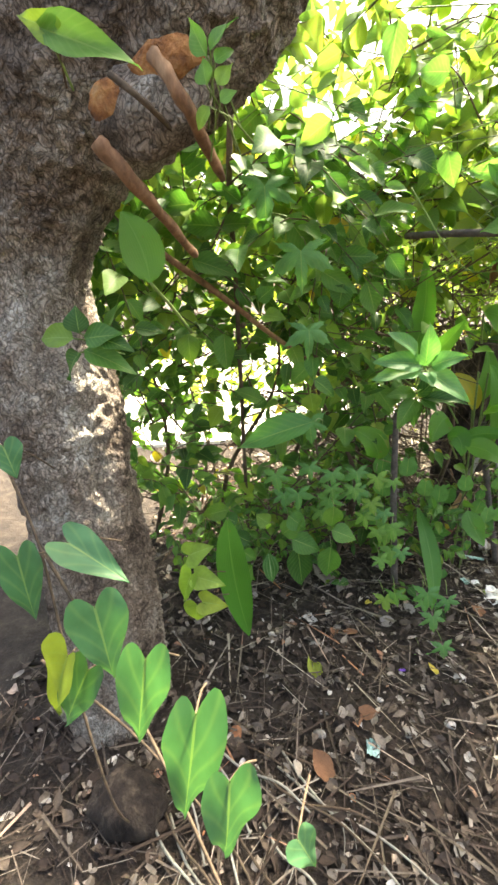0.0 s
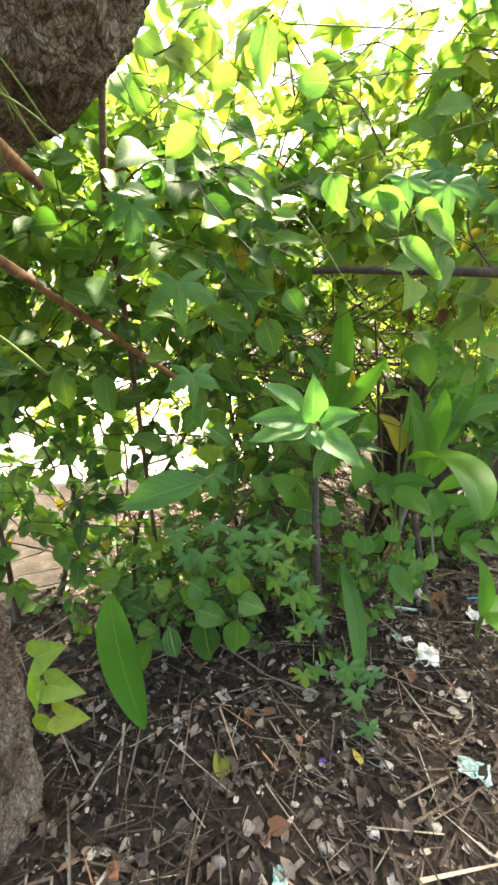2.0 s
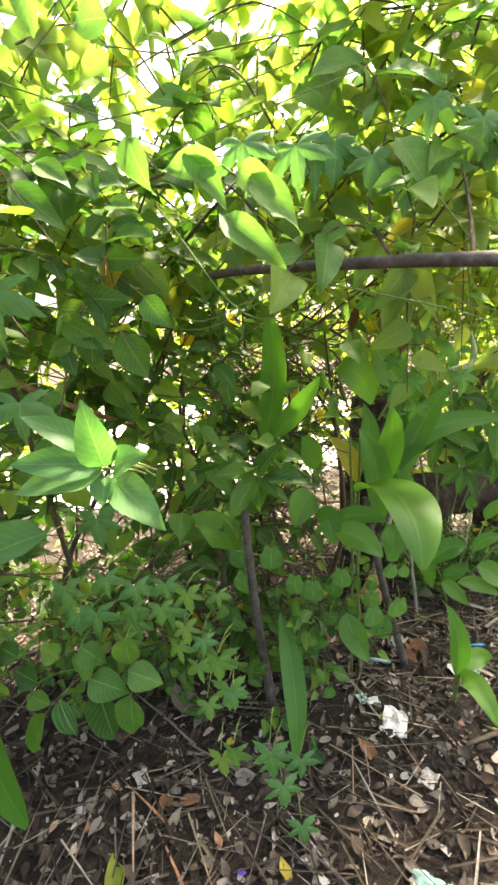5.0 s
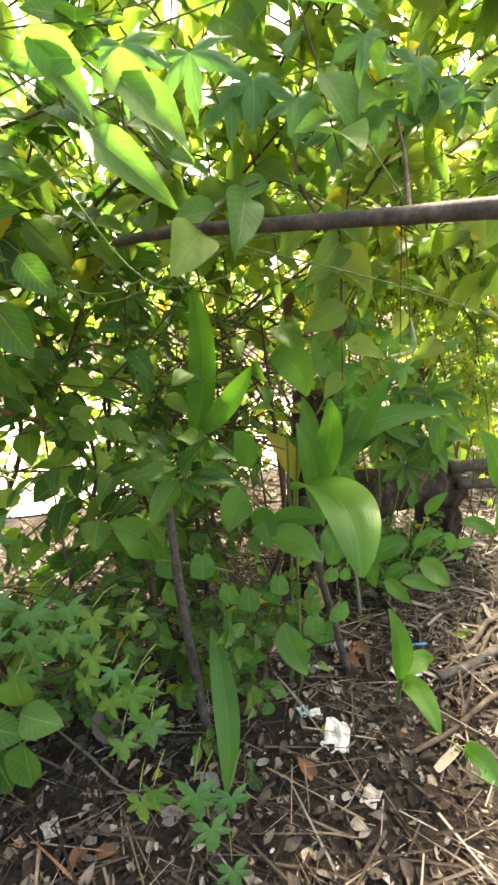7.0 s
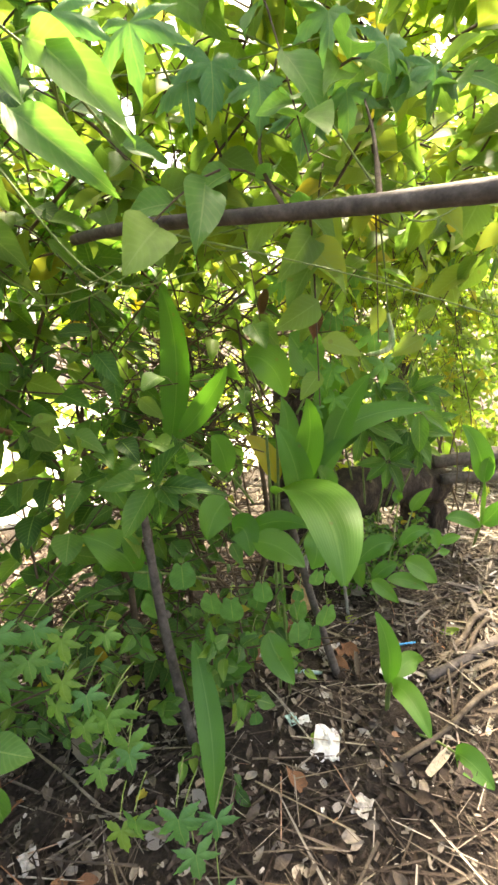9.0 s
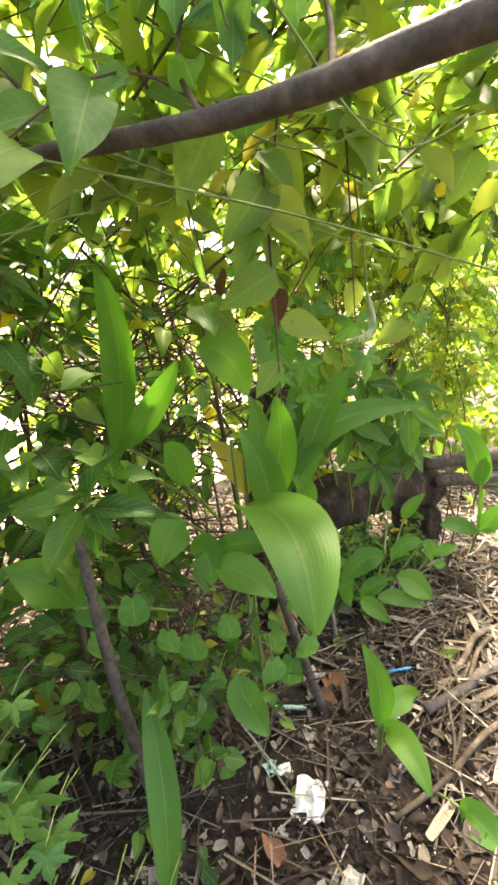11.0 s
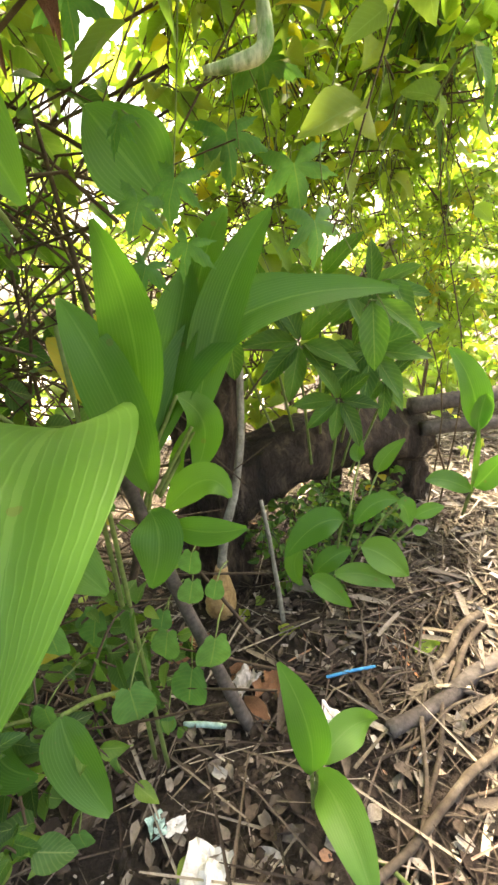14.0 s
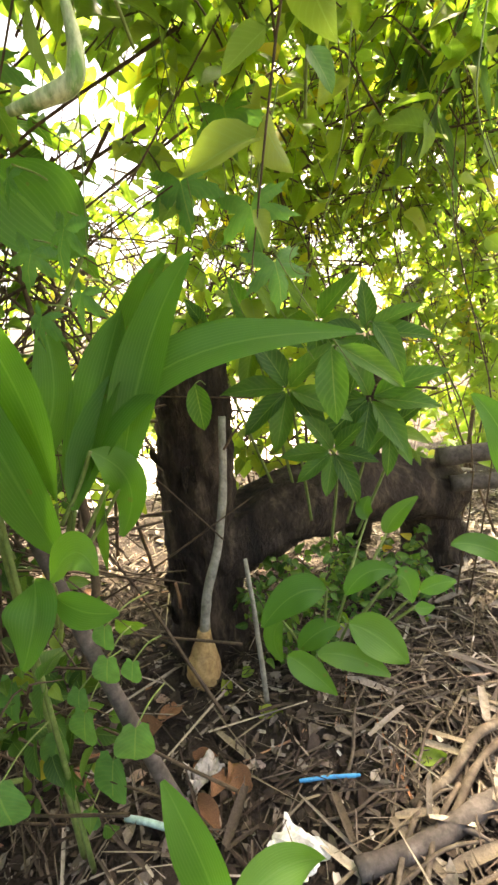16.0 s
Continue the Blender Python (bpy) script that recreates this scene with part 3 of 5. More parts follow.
lump("wound", tree, (0.30, 1.095, 1.84), 0.042, M_SCAR, 3, "orange bare wood of a wound", (1.2, 0.3, 0.8))
lump("wound", tree, (0.42, 1.09, 1.885), 0.045, M_SCAR, 5, "orange bare wood of a wound", (1.4, 0.3, 0.75))
lump("callus", tree, (0.36, 1.13, 1.83), 0.09, M_BARK, 8, "", (1.3, 0.6, 0.8))
stick("dead_stub", tree, [(0.421, 1.030, 1.870), (0.469, 1.050, 1.793), (0.466, 1.250, 1.737)], 0.014, 0.009, M_CUT, 6, 0.25, 3, label="broken reddish dead stub")
stick("dead_stub", tree, [(0.294, 1.040, 1.763), (0.341, 1.100, 1.694), (0.346, 1.380, 1.599)], 0.017, 0.011, M_CUT, 6, 0.25, 4, label="broken reddish dead stub")
stick("dead_stub", tree, [(0.356, 1.000, 1.838), (0.412, 1.020, 1.794), (0.416, 1.150, 1.782)], 0.006, 0.005, M_TWIG, 6)

# ---- hedge ----


def left_gaps(p, r):
    """Thin growth low down beside the tree, where daylight comes through."""
    if p.z < 1.0 and p.y < 2.2 or p.z < 1.5 and p.y < 1.95:
        return False
    if p.x < 0.35 and p.z < 1.25:
        return r.random() < 0.75
    if p.x > 0.4 and p.z < 1.7:
        return r.random() < 0.6
    if p.z < 0.5:
        return r.random() < 0.7
    return True


def middle_gaps(p, r):
    if p.x > 1.05 and p.y < 2.85 or p.y < 2.45 and p.z < 1.3:
        return False
    return r.random() < (0.35 if p.z < 1.7 and p.x > 0.9 else 0.7)


def sky_gap(p, r):
    """Open sky beside the limb, and thin growth at the very top."""
    if 0.35 < p.x < 0.75 and p.z > 2.05:
        return r.random() < 0.25
    return p.z < 2.3 or r.random() < 0.8


def behind_snag(p, r):
    return p.z > 1.5 or p.y > 4.3 or p.x > 2.6


shrub("hedge_shrub", (0.3, 2.3, 0.0), "dense garden shrub with pointed mid-green leaves and dark twigs", 450, ((-0.9, 0.9), (1.75, 2.7), (0.15, 1.95)), 0.112, SMALL_OVATE, M_MASS, "ovate", 290, 21, tangle=150, keep=left_gaps)
shrub("hedge_shrub", (1.0, 2.75, 0.0), "tangled shrub with small green leaves and many dry twigs", 270, ((0.6, 1.25), (2.35, 3.2), (0.3, 1.9)), 0.092, SMALL_OVATE, M_MASS, "ovate", 280, 22, tangle=230, keep=middle_gaps)
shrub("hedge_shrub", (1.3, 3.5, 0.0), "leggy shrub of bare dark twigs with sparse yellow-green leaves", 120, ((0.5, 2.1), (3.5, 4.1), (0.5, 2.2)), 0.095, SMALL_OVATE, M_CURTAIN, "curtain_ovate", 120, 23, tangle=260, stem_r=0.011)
# Upper growth gets lighter leaf colours, so its sunlit look is partly painted.
shrub("hedge_shrub", (0.9, 2.6, 0.0), "sunlit upper hedge with yellow-green pointed leaves", 500, ((-0.6, 2.1), (1.95, 3.1), (1.7, 2.6)), 0.118, SMALL_OVATE, M_SUNLIT, "ovate_light", 290, 24, keep=sky_gap, tangle=40, stems=3, stem_r=0.009, stem_x=(-0.4, 0.8))
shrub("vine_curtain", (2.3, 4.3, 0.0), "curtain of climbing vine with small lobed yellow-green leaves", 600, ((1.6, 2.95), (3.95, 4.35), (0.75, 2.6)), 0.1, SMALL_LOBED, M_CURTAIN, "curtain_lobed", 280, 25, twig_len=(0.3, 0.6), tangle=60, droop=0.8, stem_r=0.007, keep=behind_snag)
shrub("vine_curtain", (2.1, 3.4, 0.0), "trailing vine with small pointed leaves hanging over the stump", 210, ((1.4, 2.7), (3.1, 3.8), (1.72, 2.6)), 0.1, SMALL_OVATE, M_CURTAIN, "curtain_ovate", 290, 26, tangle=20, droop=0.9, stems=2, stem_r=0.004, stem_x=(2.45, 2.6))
# Far bushes reuse the lifted curtain colours to look sunlit.
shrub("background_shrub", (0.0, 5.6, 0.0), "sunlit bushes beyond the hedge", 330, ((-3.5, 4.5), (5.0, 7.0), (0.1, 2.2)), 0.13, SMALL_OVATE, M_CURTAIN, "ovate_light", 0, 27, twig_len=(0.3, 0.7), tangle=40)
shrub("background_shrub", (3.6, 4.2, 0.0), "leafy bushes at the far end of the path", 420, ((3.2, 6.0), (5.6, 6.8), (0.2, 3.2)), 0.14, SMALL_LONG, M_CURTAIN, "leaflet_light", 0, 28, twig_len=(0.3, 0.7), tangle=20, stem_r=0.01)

shrub("undergrowth", (0.6, 2.4, 0.0), "low dark green undergrowth at the foot of the hedge", 140, ((-0.2, 1.35), (2.12, 2.75), (0.04, 0.5)), 0.065, SMALL_OVATE, M_MASS, "ovate", 240, 31, twig_len=(0.12, 0.3), per=(5, 9), tangle=60, stems=3, stem_r=0.005)

shrub("leafy_weed", (2.15, 3.5, 0.0), "low dark weed under the fallen log", 60, ((1.95, 2.4), (3.42, 3.75), (0.02, 0.24)), 0.05, SMALL_OVATE, M_MASS, "ovate", 120, 34, twig_len=(0.06, 0.18), per=(5, 9), stems=3, stem_r=0.003)
shrub("leafy_weed", (1.78, 3.22, 0.0), "small bright weed with tiny leaves beside the stump", 46, ((1.66, 1.95), (3.12, 3.32), (0.03, 0.34)), 0.04, SMALL_OVATE, M_MASS, "ovate", 150, 33, twig_len=(0.06, 0.16), per=(6, 10), stems=3, stem_r=0.003)

# strap-leaved plant above the vines
STRAP = Vector((2.45, 3.55, 1.98))
strap = thing("strap_leaf_plant", (2.55, 3.95, 0.0), "tall plant with drooping bluish strap leaves", "plant")
stick("stem", strap, [(2.85, 4.75, -0.02), (2.85, 4.4, 1.4), STRAP + Vector((0, 0.05, 0.45))], 0.014, 0.012, M_TWIG)
for k in range(46):
    top = Vector((STRAP.x + rng.uniform(-0.2, 0.25), STRAP.y + rng.uniform(-0.1, 0.1), STRAP.z + rng.uniform(-0.15, 0.45)))
    d = Vector((rng.uniform(-1, 1), rng.uniform(-1, 0.3), 0)).normalized()
    L = rng.uniform(0.25, 0.5)
    v, f, u = leaf_shape(width_long, 8, 2, fold=0.3, droop=0.9, seed=k)
    m = leaf_pose(top, top + d * L * 0.6 + Vector((0, 0, -0.1)), rng.uniform(0.035, 0.06), (0, -0.5, 1))
    part("strap_leaf", mesh_of("strap_leaf", v, f, u, M_STRAP), strap, m=m)

# ---- branch across the path ----
branch = thing("fallen_branch", (1.43, 1.82, 1.65), "long dark bare branch lying across the hedge", "branch")
line = smooth_line([(0.93, 2.06, 1.688), (1.04, 1.965, 1.678), (1.17, 1.87, 1.662), (1.432, 1.745, 1.635), (1.605, 1.56, 1.594), (1.85, 1.28, 1.54), (2.2, 0.9, 1.45), (2.7, 0.4, 0.9), (2.9, 0.2, 0.0)], 8)
v, f = tube(line, [0.0115 + 0.004 * i / len(line) for i in range(len(line))], 14, 0.05, 4)
part("limb", mesh_of("limb", v, f, mat=M_BRANCH), branch)
for k, s in enumerate((10, 15, 21, 26)):
    p = line[s]
    lump("knot", branch, p, 0.012, M_BRANCH, k, "", (1, 1, 0.9), 2)
stick("side_twig", branch, [(1.40, 1.76, 1.633), (1.36, 1.9, 1.78), (1.40, 1.95, 1.95)], 0.005, 0.002, M_TWIG, 6)
stick("side_twig", branch, [(1.52, 1.66, 1.613), (1.545, 1.8, 1.75), (1.55, 1.9, 1.86)], 0.005, 0.002, M_TWIG, 6)

# ---- tendrils and thin vines overhead ----
tendrils = thing("tendril_vine", (1.2, 2.0, 1.7), "thin pale green tendrils strung across the hedge top", "vine")
for k in range(26):
    a = Vector((rng.uniform(0.3, 1.5), rng.uniform(1.75, 2.2), rng.uniform(1.6, 2.3)))
    b = a + Vector((rng.uniform(0.3, 0.9), rng.uniform(-0.1, 0.2), rng.uniform(-0.25, 0.35)))
    stick("tendril", tendrils, [a, a.lerp(b, 0.5) + Vector((0, 0, rng.uniform(-0.12, 0.02))), b], 0.0022, 0.0012, M_STEM, 5)
for k in range(20):
    a = Vector((rng.uniform(1.6, 2.4), rng.uniform(2.6, 3.6), rng.uniform(1.5, 2.2)))
    stick("tendril", tendrils, [a, a + Vector((rng.uniform(-0.08, 0.08), -0.03, -0.25)), a + Vector((rng.uniform(-0.15, 0.15), 0, -0.55))], 0.0022, 0.0012, M_STEM, 5)
    c = a + Vector((0.02, -0.02, -0.3))
    stick("tendril", tendrils, [c + Vector((math.cos(i * 0.9) * 0.018, 0, math.sin(i * 0.9) * 0.018 - 0.006 * i)) for i in range(10)], 0.0012, 0.0008, M_STEM, 4)

# ---- dead sticks ----
def lone_stick(name, label, points, r0, r1, mat, seed=1, category="stick"):
    t = thing(name, points[-1], label, category)
    stick("shaft", t, points, r0, r1, mat, 9, 0.1, seed)
    lump("knot", t, Vector(points[0]).lerp(Vector(points[-1]), 0.4), r0 * 1.15, mat, seed, "", (1, 1, 1), 2)
    return t


lone_stick("upright_stick", "thin dark grey upright dead stick in the soil", [(0.965, 2.215, 0.97), (0.985, 2.235, 0.55), (1.035, 2.28, -0.02)], 0.013, 0.019, M_BRANCH)
lone_stick("leaning_stick", "brown dead stick leaning among ginger leaves", [(1.41, 2.5, 0.86), (1.50, 2.545, 0.45), (1.62, 2.6, -0.01)], 0.014, 0.018, M_BRANCH, 2)
lone_stick("dry_cane", "reddish dry cane slanting through the hedge", [(-0.05, 1.75, 1.74), (0.24, 1.8, 1.53), (0.42, 2.0, 1.35), (0.55, 2.3, 1.2)], 0.012, 0.009, M_CUT, 3)
lone_stick("dry_cane", "grey upright cane beside the tree", [(0.37, 1.78, 2.3), (0.33, 1.8, 1.85), (0.30, 1.95, 1.5), (0.2, 2.4, 0.0)], 0.011, 0.009, M_TWIG, 4)

# ---- stump, bulb and logs ----
stump = thing("tree_stump", (1.5, 3.27, 0.0), "dark rotten hollow stump with flaking bark", "stump")
line = smooth_line([(1.47, 3.31, -0.05), (1.48, 3.3, 0.12), (1.49, 3.29, 0.45), (1.51, 3.27, 0.8), (1.53, 3.26, 1.18)], 5)
v, f = tube(line, [0.19 - 0.045 * min(1, i / 6) - 0.02 * i / len(line) for i in range(len(line))], 28, 0.07, 9)
body = part("stump_body", mesh_of("stump_body", v, f, mat=M_ROT), stump)
mod = body.modifiers.new("detail", "SUBSURF")
mod.subdivision_type, mod.levels, mod.render_levels = "SIMPLE", 2, 2
tex = bpy.data.textures.new("rot_relief", "CLOUDS")
tex.noise_scale, tex.noise_depth = 0.05, 3
mod = body.modifiers.new("relief", "DISPLACE")
mod.texture, mod.strength = tex, 0.035
for k in range(8):
    a = rng.uniform(3.2, 6.2)
    p = Vector((1.49 + math.cos(a) * 0.145, 3.29 + math.sin(a) * 0.145, rng.uniform(0.15, 0.85)))
    v, f, u = leaf_shape(lambda s: 0.8 + 0.2 * math.sin(5 * s), 4, 2, fold=0.4, seed=k)
    part("bark_flake", mesh_of("bark_flake", v, f, u, M_ROT), stump, m=leaf_pose(p, p + Vector((0, 0, -rng.uniform(0.06, 0.16))), 0.05, (math.cos(a), math.sin(a), 0.2)))
part("peeled_strip", mesh_of("peeled_strip", *tube(smooth_line([(1.43, 3.12, 0.36), (1.445, 3.10, 0.32), (1.44, 3.11, 0.27)]), [0.006] * 13, 6), mat=M_CUT), stump, "pale peeled strip")
rots = thing("fallen_log", (2.0, 3.6, 0.0), "thick rotten log leaning from the stump to the ground", "log")


def log_body(parent, pts, r0, r1, mat, seed, name="log_body"):
    line = smooth_line(pts, 6)
    v, f = tube(line, [r0 + (r1 - r0) * i / (len(line) - 1) for i in range(len(line))], 22, 0.09, seed)
    ob = part(name, mesh_of(name, v, f, mat=mat), parent)
    mod = ob.modifiers.new("detail", "SUBSURF")
    mod.subdivision_type, mod.levels, mod.render_levels = "SIMPLE", 1, 1
    mod = ob.modifiers.new("relief", "DISPLACE")
    mod.texture, mod.strength = tex, 0.03
    return ob


log_body(rots, [(1.52, 3.32, 0.38), (1.8, 3.45, 0.50), (2.15, 3.68, 0.50), (2.52, 3.9, 0.40)], 0.15, 0.145, M_ROT, 5)
log_body(rots, [(2.40, 3.88, 0.40), (2.47, 3.95, 0.2), (2.5, 4.0, -0.04)], 0.13, 0.17, M_ROT, 6, "log_foot")
for k in range(7):
    a = rng.uniform(0, 6.28)
    p = Vector((2.54, 3.91, 0.40)) + Vector((0, math.cos(a), math.sin(a))) * 0.09
    stick("splinter", rots, [p, p + Vector((0.06, 0.03, 0.0)), p + Vector((0.13, 0.07, rng.uniform(-.03, .03)))], 0.018, 0.004, M_GREYSTEM, 5, 0.2, k)
snag = thing("broken_snag", (2.3, 4.15, 0.0), "leaning broken trunk with a pale snapped end", "stump")
log_body(snag, [(2.1, 4.2, -0.05), (2.2, 4.18, 0.7), (2.32, 4.16, 1.15), (2.45, 4.15, 1.36)], 0.09, 0.05, M_ROT, 7, "trunk")
part("snapped_end", mesh_of("snapped_end", *tube(smooth_line([(2.39, 4.13, 1.27), (2.45, 4.12, 1.36), (2.475, 4.11, 1.40)]), [0.058 - 0.003 * i for i in range(13)], 10, 0.15, 3), mat=M_GREYSTEM), snag, "pale snapped wood")
for pts, rad in (([(2.45, 3.75, 0.60), (2.8, 3.78, 0.62), (3.5, 3.9, 0.60), (3.7, 3.95, 0.05)], 0.042), ([(2.5, 3.72, 0.49), (2.8, 3.72, 0.50), (3.5, 3.75, 0.45), (3.75, 3.8, 0.05)], 0.036)):
    t = thing("pole_log", pts[-1], "straight dark pole lying on the fallen log", "log")
    stick("shaft", t, pts, rad, rad * 0.9, M_BRANCH, 14, 0.06, 5)
    lump("knot", t, Vector(pts[1]) + Vector((0, 0, rad * 0.6)), rad * 0.6, M_BRANCH, 2, "", (1.3, 0.8, 0.6), 2)

papaya = thing("bulbous_sapling", (1.53, 3.04, 0.0), "grey sapling stem with a swollen tan bulb at its base", "sapling")
line = smooth_line([(1.505, 3.08, -0.02), (1.51, 3.08, 0.05), (1.518, 3.085, 0.13), (1.525, 3.09, 0.20)], 5)
prof = [0.03, 0.04, 0.05, 0.056, 0.06, 0.061, 0.06, 0.057, 0.052, 0.047, 0.042, 0.036, 0.031, 0.027, 0.025, 0.023]
v, f = tube(line, prof, 18, 0.05, 2)
part("bulb", mesh_of("bulb", v, f, mat=M_BULB), papaya, "swollen tan bulb")
stick("stem", papaya, [(1.525, 3.09, 0.19), (1.55, 3.10, 0.34), (1.60, 3.11, 0.5), (1.635, 3.12, 0.7), (1.65, 3.14, 0.93)], 0.018, 0.012, M_GREYSTEM, 10)
stick("side_twig", papaya, [(1.64, 3.05, 0.55), (1.53, 3.06, 0.66), (1.40, 3.08, 0.78)], 0.003, 0.002, M_TWIG, 5)
stick("side_twig", papaya, [(1.665, 3.06, 0.84), (1.71, 3.05, 0.9), (1.74, 3.05, 0.93)], 0.004, 0.003, M_TWIG, 5)
lone_stick("short_stake", "pale split stake standing before the stump", [(1.69, 3.1, 0.46), (1.715, 3.05, 0.3), (1.745, 2.98, 0.0)], 0.007, 0.009, M_GREYSTEM, 6)

# ---- things on the ground ----
def crumple(name, label, category, at, size, mat, seed, flat=0.25, parts=None):
    """A crumpled scrap with creases."""
    bm = bmesh.new()
    bmesh.ops.create_grid(bm, x_segments=9, y_segments=9, size=1)
    for v in bm.verts:
        h = noise.noise(v.co * 1.7 + Vector((seed * 3.1, 0, 0))) + 0.6 * abs(noise.noise(v.co * 3.5 + Vector((0, seed, 0))))
        k = 1 + 0.3 * noise.noise(v.co * 2 + Vector((0, 0, seed)))
        v.co = Vector((v.co.x * size * k, v.co.y * size * 0.75 * k, (h + 0.5) * size * flat))
    bmesh.ops.solidify(bm, geom=bm.faces[:], thickness=0.0015)
    bmesh.ops.rotate(bm, verts=bm.verts, matrix=Matrix.Rotation(seed * 1.3, 3, "Z"))
    me = bpy.data.meshes.new(name)
    bm.to_mesh(me)
    bm.free()
    me.materials.append(mat)
    ob = new(name, me)
    ob.location = on_ground(at[0], at[1], 0.012)
    return tagged(ob, label, category)


crumple("paper_scrap", "crumpled white paper scrap on soil", "litter", (1.52, 2.255), 0.062, M_PAPER, 1, 0.5)
crumple("plastic_scrap", "crumpled pale plastic film on the ground", "litter", (1.86, 2.58), 0.055, M_PAPER, 2, 0.6)
crumple("foil_scrap", "crumpled grey-white wrapper beside the stick", "litter", (1.60, 2.74), 0.045, M_CHIP, 3, 0.8)
crumple("teal_shard", "small teal plastic shard on soil", "litter", (1.405, 2.362), 0.026, M_TEAL, 4, 0.3)
crumple("white_shard", "small white shard on soil", "litter", (1.45, 2.36), 0.022, M_PAPER, 5, 0.3)
crumple("blue_scrap", "small pale blue scrap on soil", "litter", (0.89, 1.326), 0.028, M_TEAL, 6, 0.4)
crumple("teal_film", "thin teal plastic film bits on soil", "litter", (1.534, 1.72), 0.05, M_TEAL, 7, 0.4)
crumple("white_shard", "flat pale shell piece on soil", "litter", (1.60, 2.043), 0.034, M_CHIP, 8, 0.3)
crumple("white_shard", "flat pale shell piece on soil", "litter", (0.62, 1.9), 0.03, M_CHIP, 9, 0.4)


def strip(name, label, a, b, radius, mat):
    t = thing(name, on_ground(*a), label, "litter")
    A, B = on_ground(*a, 0.02), on_ground(*b, 0.02)
    stick("tube", t, [A, A.lerp(B, 0.5) + Vector((0, 0, 0.003)), B], radius, radius, mat, 10, 0.0)
    stick("end", t, [B, B + (B - A).normalized() * 0.006, B + (B - A).normalized() * 0.012], radius * 0.8, radius * 0.7, mat, 10, 0.0)
    return t


strip("blue_straw", "bright blue plastic drinking straw on soil", (1.857, 2.742), (2.003, 2.765), 0.0048, M_BLUE)
strip("cyan_wrapper", "faded light blue plastic strip on soil", (1.43, 2.61), (1.54, 2.60), 0.008, M_TEAL)


def fallen_leaf(name, label, x, y, size, mat, seed, aspect=0.75):
    v, f, u = leaf_shape(width_ovate, 8, 4, lobe=0.1, fold=0.35, droop=-0.15, curl=0.5, seed=seed)
    ob = new(name, mesh_of(name, v, f, u, mat))
    a = seed * 2.1
    b = on_ground(x, y, 0.016)
    ob.matrix_world = leaf_pose(b, b + Vector((math.cos(a), math.sin(a), 0.08)) * size, size * aspect, (0.15, -0.25, 1))
    return tagged(ob, label, "fallen leaf")


for k, (x, y, s) in enumerate(((1.728, 2.942, 0.07), (1.609, 3.017, 0.06), (1.668, 3.127, 0.055), (2.163, 2.828, 0.08), (0.681, 1.587, 0.085), (1.49, 2.3, 0.05), (1.75, 3.2, 0.06))):
    fallen_leaf("yellow_leaf", "yellow-green fallen leaf on dark soil", x, y, s, M_YELLOW, k)
for k, (x, y, s) in enumerate(((1.151, 1.688, 0.05), (0.9, 2.1, 0.045))):
    fallen_leaf("orange_leaf", "orange-yellow fallen leaf on soil", x, y, s, M_GOLD, k + 10)
for k, (x, y, s) in enumerate(((0.74, 1.857, 0.06), (0.78, 1.85, 0.06), (1.656, 2.601, 0.09), (1.3, 2.75, 0.11), (0.85, 1.45, 0.07), (1.42, 2.1, 0.08), (1.66, 2.75, 0.08), (1.56, 2.78, 0.07), (1.72, 2.7, 0.09), (1.45, 2.95, 0.1), (1.35, 2.85, 0.09), (0.75, 1.2, 0.09))):
    fallen_leaf("brown_leaf", "curled reddish-brown dead leaf on soil", x, y, s, M_BROWN, k + 20)
for k, (x, y, s) in enumerate(((0.70, 2.2, 0.16), (0.78, 2.22, 0.12), (0.95, 1.95, 0.07), (1.1, 2.05, 0.06), (0.55, 1.75, 0.06), (1.9, 3.3, 0.14), (1.85, 3.15, 0.12))):
    fallen_leaf("grey_leaf", "large pale grey dead leaf on soil", x, y, s, M_CHIP, k + 40)
fallen_leaf("purple_petal", "small violet petal on soil", 1.006, 1.686, 0.025, surface("petal", [(0.3, (0.14, 0.06, 0.4)), (0.7, (0.22, 0.1, 0.5))], scale=30.0), 3)


def ground_stick(label, a, b, r0, r1, mat, seed, lift=0.0):
    A, B = on_ground(*a, r0 + 0.006), on_ground(*b, r1 + 0.006 + lift)
    side = (B - A).cross(Vector((0, 0, 1))).normalized()
    t = thing("ground_stick", on_ground(*a), label, "stick", "sticks on the ground")
    stick("shaft", t, [A, A.lerp(B, 0.35) + side * 0.012 + Vector((0, 0, lift * .3)), A.lerp(B, 0.7) - side * 0.008 + Vector((0, 0, lift * .7)), B], r0, r1, mat, 9, 0.12, seed)
    stick("side_twig", t, [A.lerp(B, 0.5), A.lerp(B, 0.56) + side * 0.03 + Vector((0, 0, 0.008)), A.lerp(B, 0.6) + side * 0.06 + Vector((0, 0, 0.012))], r0 * 0.4, r0 * 0.2, mat, 6, 0.1, seed)
    return t


ground_stick("pale dry stick on the litter", (2.13, 2.70), (2.42, 2.93), 0.011, 0.013, M_DRY, 1, 0.03)
ground_stick("thick dark weathered stick on the litter", (1.99, 2.55), (2.42, 2.76), 0.021, 0.024, M_BRANCH, 2)
ground_stick("pale dry stick on the litter", (2.06, 2.53), (2.42, 2.90), 0.008, 0.010, M_DRY, 3, 0.02)
ground_stick("pale dry stick on the litter", (1.761, 2.194), (2.3, 2.50), 0.008, 0.011, M_DRY, 4, 0.02)
ground_stick("pale split straw stalk on the litter", (2.16, 2.985), (2.34, 2.96), 0.006, 0.004, M_DRY, 5)
